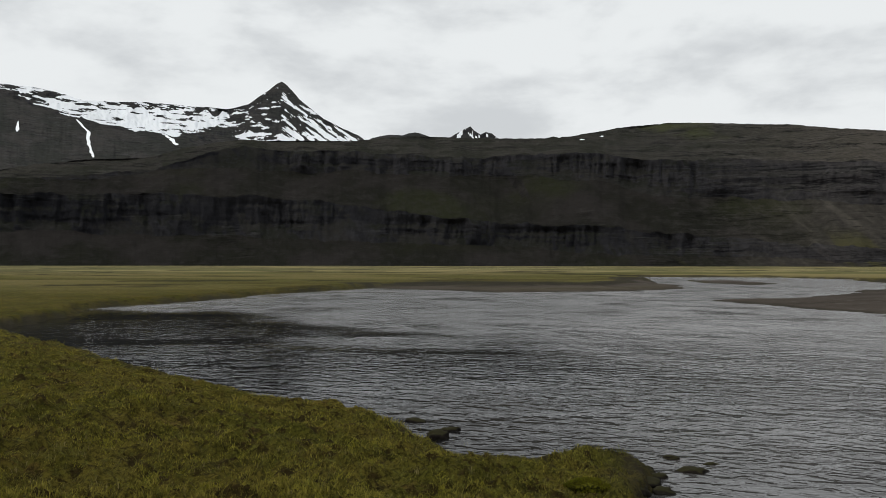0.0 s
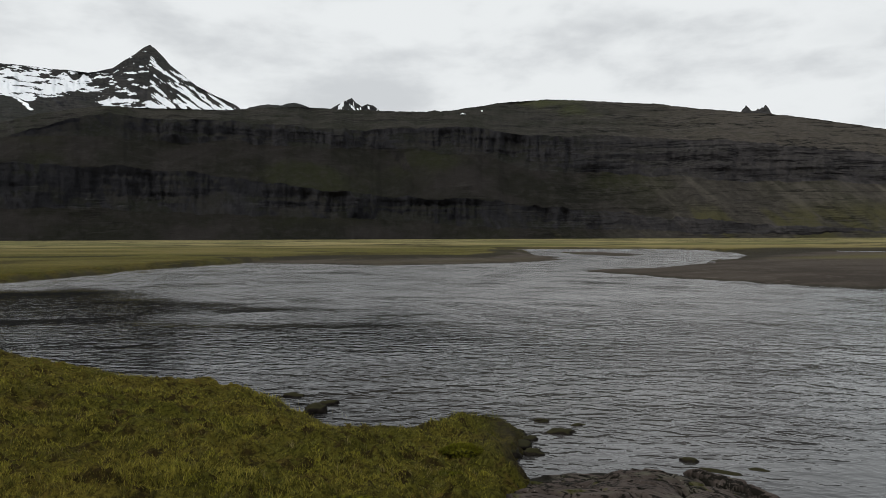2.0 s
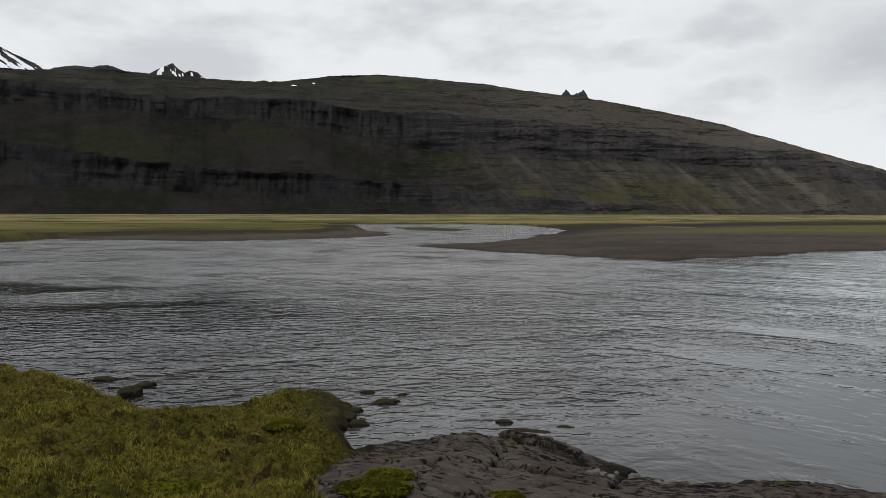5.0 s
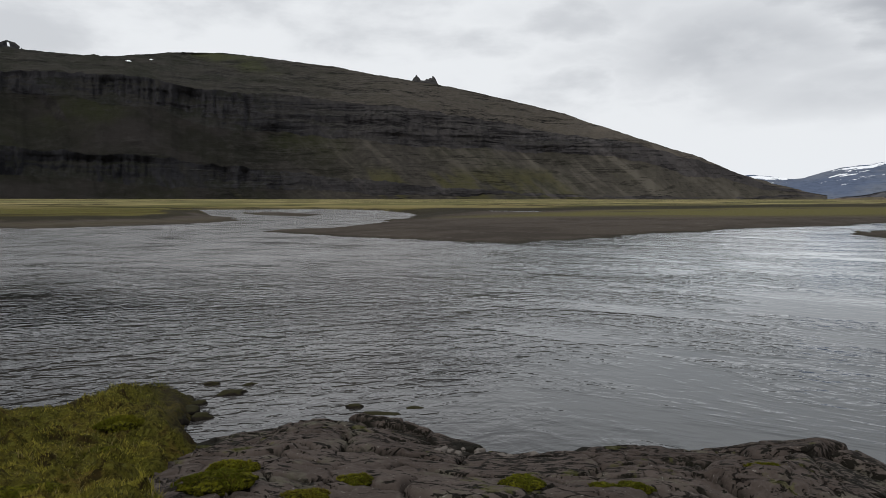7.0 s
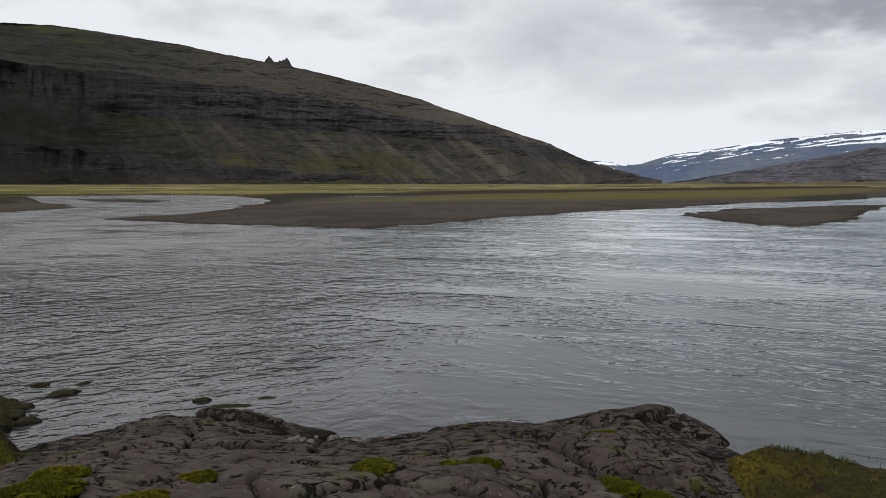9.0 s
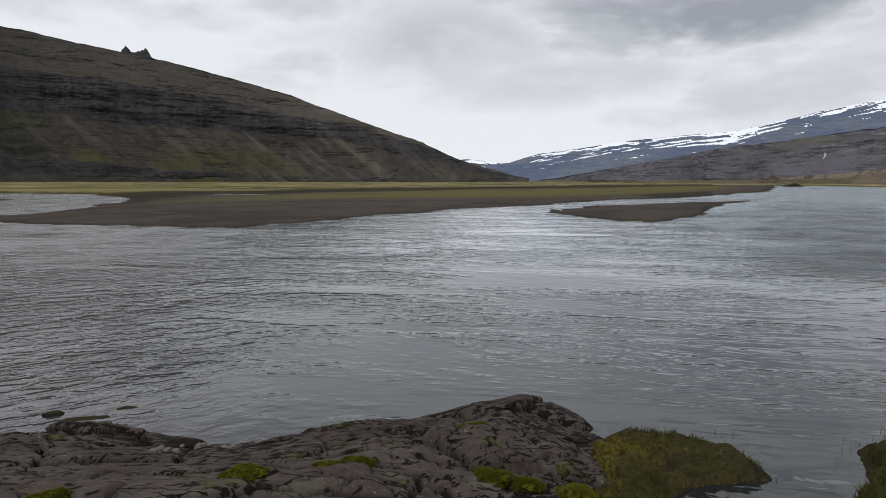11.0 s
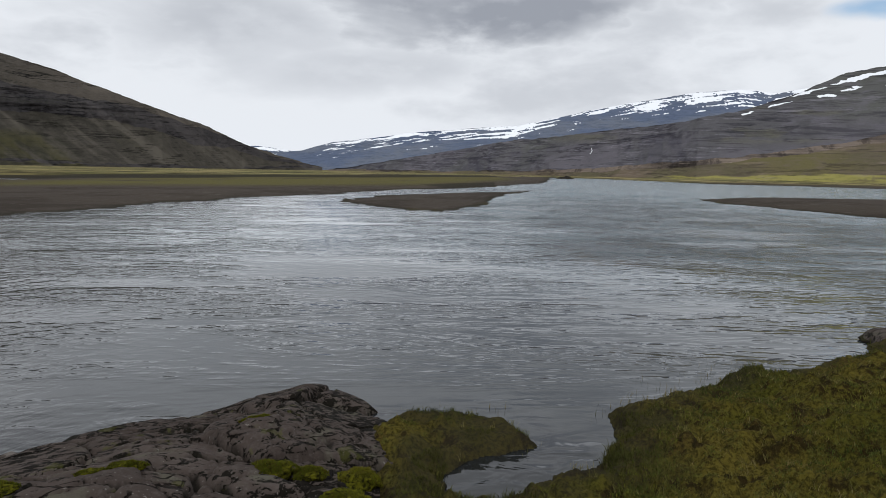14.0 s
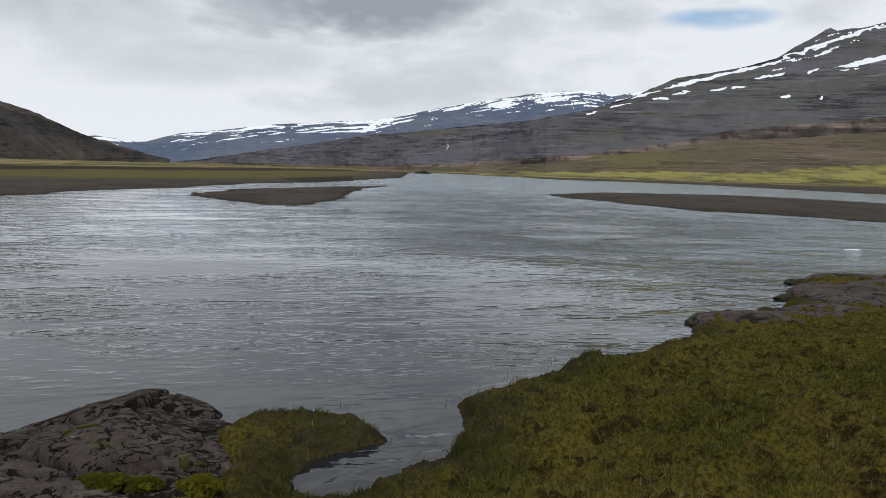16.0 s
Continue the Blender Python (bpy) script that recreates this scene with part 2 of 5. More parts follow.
def ground_height(x, y):
    w = shore(x, y)
    r, az = np.hypot(x, y), np.degrees(np.arctan2(x, y))
    front = inside_by(x, y, BEACH)
    bars = np.max([front] + [inside_by(x, y, BARS[k]) for k in (0, 1, 3)], 0)
    # the great gravel bar behind the channel, and the plain that grows over it further back
    back = inside_by(x, y, [(20.0, 66.0), (26.0, 36.0), (60.0, 38.0), (240.0, 40.0), (600.0, 110.0), (420.0, 150.0), (240.0, 125.0), (132.0, 122.0), (92.0, 128.0), (74.0, 120.0), (40.0, 82.0)])
    right = smooth(az, 84, 90) * smooth(r, 150, 200) * (1 - smooth(r, 300, 420))
    back = back + fbm(x * 0.03, y * 0.03, 4, 2) * 7
    gravel = np.clip(np.maximum(smooth(bars, -2, 0.5), smooth(back, -1.5, 0.5)), 0, 1)
    gravel = np.maximum(gravel, right)
    d = np.maximum(-w, 0)
    near = 1 - smooth(r, 22, 60)
    bank = 0.02 + 0.14 * smooth(d, 0, 0.20) + 1.25 * (1 - np.exp(-(d / 5.0) ** 1.25))
    bank = bank * (1 - 0.62 * smooth(r, 11.5, 16.5) * smooth(az, 84, 96))
    meadow = 0.08 + 0.5 * smooth(d, 0, 0.7 + r * 0.004) + 0.25 * (1 - np.exp(-d / 30)) + 0.18 * fbm(x * 0.05, y * 0.05, 4, 6)
    flats = 0.02 + 0.45 * (1 - np.exp(-d / 7)) + 0.06 * fbm(x * 0.1, y * 0.1, 3, 8) * smooth(d, 0, 4)
    land = near * bank + (1 - near) * (gravel * flats + (1 - gravel) * meadow)
    lumps = fbm(x * 2.6, y * 2.6, 4, 12, 0.6) * 0.11 + fbm(x * 1.1, y * 1.1, 3, 13) * 0.10 + np.abs(fbm(x * 4.2, y * 4.2, 4, 15, 0.6)) * 0.13 - 0.03
    low = np.exp(-(((x - 7.6) / 1.3) ** 2 + ((y - 1.9) / 0.8) ** 2))
    land = land - 0.10 * low * smooth(d, 0.05, 0.4) + near * lumps * smooth(d, 0.0, 0.5) + 0.38 * np.exp(-(r / 2.4) ** 2)
    bed = -0.04 - 0.7 * (1 - np.exp(-np.maximum(w, 0) / 2.5))
    z = np.where(w > 0, bed, land)
    rock = inside_by(x, y, OUTCROP)
    z = z - 0.35 * smooth(rock + 0.30 * fbm(x * 0.9, y * 0.9, 4, 14), -0.15, 0.35)
    straw = (0.35 * smooth(r, 40, 110) + 0.65 * smooth(r, 130, 280)) * (1 - gravel)
    sprout = smooth(inside_by(x, y, [(95.0, 64.0), (140.0, 52.0), (300.0, 75.0), (420.0, 110.0), (240.0, 140.0), (120.0, 110.0), (60.0, 80.0)]), -12, 8)
    sprout = np.maximum(sprout, 0.18 * smooth(front, 1.0, 5.0))
    scarp = np.maximum(smooth(1 - np.abs(back + 1.0) / (2.0 + r * 0.07), 0, 0.4) * smooth(r, 80, 110) * (az < 75), smooth(w, -0.6 - r * 0.006, -0.3) * smooth(r, 15, 26) * (1 - gravel) * (0.45 + 0.55 * smooth(fbm(x * 0.25, y * 0.25, 3, 19), -0.3, 0.2)))
    scarp = np.maximum(scarp, smooth(1 - np.abs(front + 1.5 + fbm(x * 0.2, y * 0.2, 3, 20)) / 2.5, 0, 0.4) * (w < -1.0) * (az < 18) * (r > 60))
    return z, 1 - gravel, straw, w, sprout, scarp


# ---------------------------------------------------------------- materials of the land
def ground_material():
    m, nt, b = material("turf_and_gravel", 0.95, 0.02)
    p = place(nt)
    n1, n2, n3 = grain(nt, p, 0.45, 6, 0.65), grain(nt, p, 3.2, 6, 0.7), grain(nt, p, 0.02, 5, 0.6)
    n4 = grain(nt, p, 22.0, 5, 0.7)
    green = mix(nt, remap(nt, n1, 0.38, 0.62), (0.044, 0.042, 0.007), (0.070, 0.056, 0.011))
    green = mix(nt, remap(nt, grain(nt, p, 1.6, 5, 0.65), 0.54, 0.64), green, (0.070, 0.050, 0.012))
    green = mix(nt, remap(nt, grain(nt, p, 8.0, 5, 0.7), 0.55, 0.63), green, (0.066, 0.062, 0.013))
    green = mix(nt, remap(nt, n2, 0.50, 0.62), green, (0.020, 0.014, 0.005))
    green = mix(nt, remap(nt, n4, 0.42, 0.62, 0.0, 0.75), green, (0.009, 0.008, 0.003))
    band = grain(nt, scaled(nt, p, (0.012, 0.03, 1), (0, 0, 25)), 1.0, 5, 0.6, 0.4)
    dry = mix(nt, remap(nt, band, 0.40, 0.58), (0.150, 0.124, 0.060), (0.066, 0.064, 0.026))
    dry = mix(nt, remap(nt, grain(nt, scaled(nt, p, (0.02, 0.05, 1), (0, 0, 20)), 1.0, 5, 0.6), 0.54, 0.60, 0.0, 0.85), dry, (0.034, 0.030, 0.014))
    turf = mix(nt, attr(nt, "straw"), green, dry)
    old = grain(nt, scaled(nt, p, (0.008, 0.022, 1), (0, 0, 8)), 1.0, 6, 0.62, 0.3)
    old = remap(nt, calc(nt, "ABSOLUTE", calc(nt, "SUBTRACT", old, 0.5)), 0.010, 0.034, 1.0, 0.0)
    old = calc(nt, "MULTIPLY", old, remap(nt, grain(nt, p, 0.025, 4), 0.45, 0.52))
    turf = mix(nt, calc(nt, "MULTIPLY", old, remap(nt, attr(nt, "straw"), 0.0, 0.25, 0.0, 0.9)), turf, (0.018, 0.016, 0.008))
    pebble = grain(nt, p, 9.0, 4, 0.7)
    stone = mix(nt, pebble, (0.022, 0.018, 0.015), (0.058, 0.049, 0.041))
    stone = mix(nt, remap(nt, n3, 0.45, 0.7), stone, (0.036, 0.030, 0.024))
    drift = grain(nt, scaled(nt, p, (0.10, 0.16, 1), (0, 0, -15)), 1.0, 6, 0.65, 0.4)
    stone = mix(nt, remap(nt, drift, 0.46, 0.60, 0.0, 0.65), stone, (0.022, 0.018, 0.015))
    stone = mix(nt, remap(nt, grain(nt, p, 0.9, 4, 0.7), 0.58, 0.66, 0.0, 0.5), stone, (0.075, 0.066, 0.057))
    sprout = calc(nt, "MULTIPLY", attr(nt, "sprout"), remap(nt, grain(nt, scaled(nt, p, (0.03, 0.08, 1), (0, 0, 10)), 1.0, 5, 0.6), 0.26, 0.46))
    stone = mix(nt, sprout, stone, (0.058, 0.052, 0.020))
    col = mix(nt, attr(nt, "veg"), stone, turf)
    col = mix(nt, attr(nt, "wet"), col, (0.018, 0.016, 0.012))
    put(nt, b.inputs["Base Color"], tone(nt, col))
    bump(nt, b, calc(nt, "ADD", n2, calc(nt, "ADD", pebble, n4)), 1.0, 0.05)
    return m


def terrain_material(name, rock, veg, flat_at, grain_size=0.03, snow=0.0, strata=0.06, bench=0.3, block=(1.4, 0.7), pale=None, line=0.0, lush=None, blot=0.65):
    """Rock where it is steep, plants and scree where it is not, and snow where the slope holds it."""
    m, nt, b = material(name, 0.95, 0.02)
    g = nt.nodes.new("ShaderNodeNewGeometry")
    p = g.outputs["Position"]
    s = nt.nodes.new("ShaderNodeSeparateXYZ")
    put(nt, s.inputs[0], g.outputs["Normal"])
    n1, n2 = grain(nt, p, grain_size * 0.3, 6, 0.6), grain(nt, p, grain_size * 2.5, 6, 0.65)
    layers = grain(nt, scaled(nt, p, (0.004, 0.004, strata)), 1.0, 5, 0.6, 0.3)
    rocky = mix(nt, remap(nt, layers, 0.35, 0.65), rock[0], rock[1])
    runs = grain(nt, scaled(nt, p, (0.035, 0.035, 0.004)), 1.0, 5, 0.6, 0.3)
    green = mix(nt, remap(nt, calc(nt, "ADD", calc(nt, "MULTIPLY", n1, 0.88), calc(nt, "MULTIPLY", runs, 0.12)), 0.42, 0.58), veg[0], veg[1])
    if len(veg) > 2:
        green = mix(nt, remap(nt, grain(nt, p, grain_size * 0.16, 4, 0.5), 0.52, 0.66), green, veg[2])
    green = mix(nt, remap(nt, n2, 0.45, 0.75, 0.0, 0.6), green, rock[1])
    blocks = grain(nt, scaled(nt, p, (grain_size * block[0], grain_size * block[0], grain_size * block[1])), 1.0, 7, 0.7, 0.2)
    rocky = mix(nt, remap(nt, blocks, 0.47, 0.58, 0.0, blot), rocky, tuple(0.5 * c for c in rock[0]))
    benches = grain(nt, scaled(nt, p, (0.010, 0.010, strata * 1.6)), 1.0, 6, 0.65, 0.2)
    green = mix(nt, remap(nt, benches, 0.54, 0.62, 0.0, bench), green, tuple(0.5 * c for c in rock[0]))
    f = calc(nt, "ADD", s.outputs[2], calc(nt, "MULTIPLY", calc(nt, "SUBTRACT", n2, 0.5), 0.35))
    col = mix(nt, remap(nt, f, flat_at[0], flat_at[1]), rocky, green)
    if pale:
        # fresh scree runs, and brighter light painted into the paler east end
        run = calc(nt, "ADD", attr(nt, "streak"), calc(nt, "MULTIPLY", calc(nt, "SUBTRACT", n2, 0.5), 0.5))
        col = mix(nt, remap(nt, run, 0.15, 0.95), col, pale)
    if lush:
        grow = calc(nt, "ADD", attr(nt, "lush"), calc(nt, "MULTIPLY", calc(nt, "SUBTRACT", n2, 0.5), 0.7))
        col = mix(nt, remap(nt, grow, 0.2, 0.95), col, lush)
    if line:
        # thin dark ledges along the contours
        line = calc(nt, "MULTIPLY", attr(nt, "ledged"), line)
        lay = grain(nt, scaled(nt, p, (0.004, 0.004, 0.055)), 1.0, 6, 0.62, 0.25)
        thin = remap(nt, calc(nt, "ABSOLUTE", calc(nt, "SUBTRACT", lay, 0.5)), 0.006, 0.022, 1.0, 0.0)
        part_of = remap(nt, grain(nt, scaled(nt, p, (0.010, 0.010, 0.02)), 1.0, 6, 0.65), 0.44, 0.54)
        col = mix(nt, calc(nt, "MULTIPLY", calc(nt, "MULTIPLY", thin, part_of), line), col, tuple(0.3 * c for c in rock[0]))
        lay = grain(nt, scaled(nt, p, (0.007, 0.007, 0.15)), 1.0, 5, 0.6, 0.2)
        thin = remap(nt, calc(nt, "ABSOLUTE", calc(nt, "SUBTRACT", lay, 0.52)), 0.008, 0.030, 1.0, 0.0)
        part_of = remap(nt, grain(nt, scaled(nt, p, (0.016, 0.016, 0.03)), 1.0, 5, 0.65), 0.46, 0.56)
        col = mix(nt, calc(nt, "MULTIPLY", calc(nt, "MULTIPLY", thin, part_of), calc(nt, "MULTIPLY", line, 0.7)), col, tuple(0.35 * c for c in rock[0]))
        # pale ledge rims, drawn as lit edges through their colour
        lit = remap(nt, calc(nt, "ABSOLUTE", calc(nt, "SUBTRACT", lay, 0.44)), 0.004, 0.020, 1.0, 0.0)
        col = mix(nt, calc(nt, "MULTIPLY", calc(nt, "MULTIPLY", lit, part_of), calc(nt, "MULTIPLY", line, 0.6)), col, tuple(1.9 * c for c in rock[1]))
    col = tone(nt, col)
    if snow:
        fleck = calc(nt, "MULTIPLY", calc(nt, "SUBTRACT", grain(nt, p, 0.03, 4, 0.6), 0.5), snow)
        col = mix(nt, remap(nt, calc(nt, "ADD", attr(nt, "snow"), fleck), 0.46, 0.54), col, (0.66, 0.68, 0.71))
    put(nt, b.inputs["Base Color"], col)
    bump(nt, b, n2, 0.8, 4.0)
    return m


GROUND = ground_material()
SCREE = terrain_material("dark_scree", ((0.0091, 0.0084, 0.0084), (0.0182, 0.0167, 0.0160)), ((0.0074, 0.0074, 0.0058), (0.0122, 0.0110, 0.0102), (0.0106, 0.0114, 0.0064)), (0.45, 0.75), pale=(0.050, 0.045, 0.037), lush=(0.031, 0.029, 0.014), line=0.6, bench=0.15)
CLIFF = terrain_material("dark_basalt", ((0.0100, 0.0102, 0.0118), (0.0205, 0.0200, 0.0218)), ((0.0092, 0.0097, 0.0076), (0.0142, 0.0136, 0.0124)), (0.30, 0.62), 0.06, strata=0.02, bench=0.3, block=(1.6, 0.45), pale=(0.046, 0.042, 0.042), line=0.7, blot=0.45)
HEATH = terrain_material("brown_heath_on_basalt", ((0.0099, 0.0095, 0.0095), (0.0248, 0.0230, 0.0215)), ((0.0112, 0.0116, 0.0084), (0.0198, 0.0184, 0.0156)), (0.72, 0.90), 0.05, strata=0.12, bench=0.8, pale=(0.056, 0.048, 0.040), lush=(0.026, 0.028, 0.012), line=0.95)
RANGE_ROCK = terrain_material("bare_dark_basalt", ((0.0140, 0.0142, 0.0168), (0.0300, 0.0295, 0.0315)), ((0.0190, 0.0196, 0.0172), (0.0275, 0.0258, 0.0240)), (0.5, 0.85), 0.02, snow=0.5, line=0.6)
RIDGE = terrain_material("ridge_basalt", ((0.012, 0.012, 0.014), (0.028, 0.027, 0.028)), ((0.018, 0.019, 0.018), (0.026, 0.025, 0.024)), (0.5, 0.85), 0.03, snow=0.5)
# basalt with the blue haze of distance painted into its base colour
HAZE_BLUE = terrain_material("haze_blue_basalt", ((0.046, 0.062, 0.104), (0.062, 0.078, 0.118)), ((0.056, 0.070, 0.104), (0.076, 0.086, 0.108)), (0.6, 0.9), 0.01, snow=0.3, block=(0.8, 4.0), line=0.35)
FELL = terrain_material("grey_fell_rock", ((0.040, 0.039, 0.048), (0.078, 0.074, 0.086)), ((0.050, 0.049, 0.052), (0.068, 0.064, 0.072), (0.054, 0.055, 0.050)), (0.55, 0.80), 0.02,
                        snow=0.3, strata=0.09, bench=0.6, block=(0.6, 3.0), lush=(0.066, 0.064, 0.040), line=0.65)
FELL_CLIFF = terrain_material("brown_fell_cliff", ((0.040, 0.034, 0.031), (0.130, 0.106, 0.088)), ((0.110, 0.090, 0.068), (0.125, 0.100, 0.080)), (0.78, 0.92), 0.05, strata=0.10, bench=0.5, block=(1.1, 0.5), line=0.5)
# its lush colour is grass with a patch of sunlight painted in
FELL_GREEN = terrain_material("pasture_under_fell", ((0.056, 0.046, 0.042), (0.080, 0.064, 0.054)), ((0.060, 0.053, 0.032), (0.082, 0.064, 0.046), (0.070, 0.062, 0.029)), (0.3, 0.7), 0.03, bench=0.35, line=0.5, lush=(0.150, 0.138, 0.044))


# ---------------------------------------------------------------- the ground, one sheet to the horizon
def ground():
    az = np.radians(np.concatenate([np.arange(-34, 118, 0.21), np.arange(118, 326, 4.0)]))
    r = np.concatenate([np.geomspace(0.004, 3.0, 36, endpoint=False), np.geomspace(3.0, 26.0, 300, endpoint=False), np.geomspace(26.0, 320.0, 130, endpoint=False), np.geomspace(320.0, 4900.0, 50)])
    a, r = np.meshgrid(az, r)
    x, y = r * np.sin(a), r * np.cos(a)
    z, veg, straw, w, sprout, scarp = ground_height(x, y)
    wet = np.maximum(smooth(w, -0.35 - r * (0.012 - 0.008 * veg), -0.1) * (1 - veg * 0.3) * 0.85, 0.9 * scarp)
    wet = np.maximum(wet, 0.62 * (w < 0) * (1 - smooth(-w + 0.15 * fbm(x * 3, y * 3, 3, 39), 0.12, 0.90)) * smooth(x, -1.0, 3.0) * (1 - smooth(r, 20, 26)))
    me = grid_mesh("ground", x[:, ::-1], y[:, ::-1], z[:, ::-1], {"veg": veg[:, ::-1], "straw": straw[:, ::-1], "wet": wet[:, ::-1], "sprout": sprout[:, ::-1]}, wrap=True)
    me.materials.append(GROUND)
    return tagged(new("ground", me), "mossy turf banks, gravel flats and straw-coloured river plain", "ground", kind="structure")


ground()


# ---------------------------------------------------------------- the river
def water_material():
    m, nt, b = material("river_water", 0.05, 0.5)
    b.inputs["IOR"].default_value = 1.33
    p = place(nt)
    murk = grain(nt, p, 0.05, 3, 0.5)
    # dark body colour; the paler mix is silt plus sky sheen painted in
    silt_sheen = mix(nt, murk, (0.005, 0.005, 0.0052), (0.009, 0.009, 0.0095))
    put(nt, b.inputs["Base Color"], mix(nt, attr(nt, "silt_sheen"), silt_sheen, mix(nt, attr(nt, "east"), (0.132, 0.128, 0.126), (0.112, 0.148, 0.166))))
    chop = attr(nt, "chop")
    # crests lie across the wind, which turns with the valley
    east = attr(nt, "east")
    turned = scaled(nt, p, (1, 1, 1), (0, 0, 68))
    wave = mix(nt, east, grain(nt, scaled(nt, scaled(nt, p, (1, 1, 1), (0, 0, 20)), (1.15, 1.95, 1)), 1.6, 2.0, 0.5, 0.6), grain(nt, scaled(nt, turned, (1.25, 1.9, 1)), 1.5, 2.0, 0.5, 0.8))
    fine = grain(nt, scaled(nt, p, (0.9, 1.8, 1)), 6.5, 2.5, 0.5, 0.2)
    gust = mix(nt, east, remap(nt, grain(nt, scaled(nt, p, (0.07, 0.16, 1)), 1.0, 4, 0.6, 0.5), 0.36, 0.58, 0.45, 1.30), remap(nt, grain(nt, scaled(nt, turned, (0.10, 0.24, 1)), 1.0, 5, 0.65, 0.4), 0.44, 0.62, 0.15, 1.35))
    h = calc(nt, "MULTIPLY", calc(nt, "ADD", wave, calc(nt, "MULTIPLY", fine, 0.13)), calc(nt, "MULTIPLY", gust, calc(nt, "MULTIPLY", chop, 0.080)))
    # the current's boils, seams and riffles
    boil = grain(nt, scaled(nt, turned, (0.15, 0.40, 1)), 1.0, 4, 0.5, 0.7)
    seam = remap(nt, grain(nt, scaled(nt, turned, (0.09, 0.20, 1)), 1.0, 5, 0.68, 0.4), 0.40, 0.62, 0.20, 1.30)
    h = calc(nt, "ADD", h, calc(nt, "MULTIPLY", boil, calc(nt, "MULTIPLY", seam, attr(nt, "swell"))))
    riffle = mix(nt, east, grain(nt, scaled(nt, scaled(nt, p, (1, 1, 1), (0, 0, 20)), (0.6, 1.0, 1)), 1.0, 3, 0.6, 0.9), grain(nt, scaled(nt, turned, (0.55, 1.05, 1)), 1.0, 3, 0.55, 1.1))
    h = calc(nt, "ADD", h, calc(nt, "MULTIPLY", riffle, calc(nt, "MULTIPLY", seam, attr(nt, "riffle"))))
    bump(nt, b, h, 1.0, 1.0)
    # far off, the ripples are too small to part and only spread the gloss
    patch = remap(nt, grain(nt, scaled(nt, p, (0.22, 0.40, 1), (0, 0, -15)), 1.0, 5, 0.65, 0.6), 0.38, 0.62, 0.55, 1.25)
    put(nt, b.inputs["Roughness"], calc(nt, "MULTIPLY", attr(nt, "spread"), patch))
    return m


def river():
    az = np.radians(np.arange(-60, 125, 0.5))
    a, r = np.meshgrid(az, np.concatenate([np.geomspace(4.0, 130.0, 120, endpoint=False), np.geomspace(130.0, 720.0, 25)]))
    x, y = r * np.sin(a), r * np.cos(a)
    wx, wy = x + fbm(x * 0.12, y * 0.12, 3, 90) * 4, y + fbm(x * 0.12, y * 0.12, 3, 91) * 4
    lee = smooth(inside_by(wx, wy, [(-26.0, 31.0), (-14.0, 17.0), (-5.0, 14.8), (3.0, 19.0), (3.0, 24.5), (-3.0, 29.5), (-9.0, 34.0), (-15.0, 44.0), (-26.0, 50.0)]), -3.0, 0.8)
    glide = smooth(inside_by(wx, wy, [(5.0, 8.5), (8.5, 12.0), (15.0, 17.5), (34.0, 34.0), (64.0, 38.0), (60.0, 34.0), (51.0, 20.0), (44.0, 10.0), (24.0, 0.0), (12.0, 0.5), (8.0, 3.0)]), -4.0, 3.0)
    glide = np.maximum(glide, smooth(inside_by(wx, wy, [(30.0, 37.0), (62.0, 44.0), (120.0, 48.0), (134.0, 27.0), (62.0, 29.0), (52.0, 16.0), (40.0, 10.0), (30.0, 22.0)]), -2.0, 4.0))
    rim = smooth(-inside_by(x, y, OUTCROP), 0.2, 3.5)
    race = smooth(inside_by(wx, wy, [(26.0, 2.0), (46.0, 10.0), (56.0, 15.0), (120.0, 22.0), (110.0, 4.0), (80.0, -2.0), (50.0, -12.0), (30.0, -8.0)]), -5.0, 5.0)
    east = smooth(np.degrees(a), 30, 55)
    deg = np.degrees(a)
    chop = (1.0 - 0.72 * lee) * (1 - 0.55 * glide) * (0.40 + 0.60 * rim) * 1.25 * (1 - 0.35 * smooth(deg, 58, 74)) * np.exp(-np.maximum(r - 16, 0) / 30.0) + 0.05 + 0.10 * race
    swell = (0.02 + 0.42 * race + 0.22 * smooth(r, 15, 35) * (0.2 + 0.8 * smooth(deg, 58, 75))) * (1 - 0.8 * glide) * (1 - lee)
    riffle = (0.22 * race + 0.13 * smooth(r, 11, 18) * smooth(deg, 66, 80) + 0.10 * smooth(r, 18, 34) * (0.65 + 0.35 * smooth(deg, 40, 62))) * (1 - 0.75 * glide) * (1 - lee)
    spread = 0.045 + (0.17 - 0.10 * glide - 0.09 * east + 0.02 * race + 0.05 * smooth(deg, 66, 80)) * smooth(r, 15, 36) * (1 - lee)
    # silt, raised far off and outside the lee to paint in reflected sky
    silt_sheen = (0.06 * smooth(deg, 6, 20) * smooth(r, 4, 11) + (0.52 * smooth(r, 16, 38) + 0.30 * smooth(r, 58, 95) + 0.05 * (1 - smooth(deg, 12, 38)) + (0.08 + 0.30 * (1 - smooth(deg, 26, 42))) * smooth(deg, 4, 20) * smooth(r, 6, 15) + 0.16 * smooth(deg, 66, 80) * smooth(r, 14, 22)) * (1 - lee)) * (1 - 0.42 * race * (1 - smooth(r, 80, 130)))
    me = grid_mesh("river", x[:, ::-1], y[:, ::-1], 0 * x, {"chop": chop[:, ::-1], "spread": spread[:, ::-1], "swell": swell[:, ::-1], "riffle": riffle[:, ::-1], "silt_sheen": silt_sheen[:, ::-1], "east": east[:, ::-1]})
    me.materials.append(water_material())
    return tagged(new("water", me), "wide grey rippled glacial river", "river", kind="structure")


river()


# ---------------------------------------------------------------- hills and mountains
SLOPES = {}


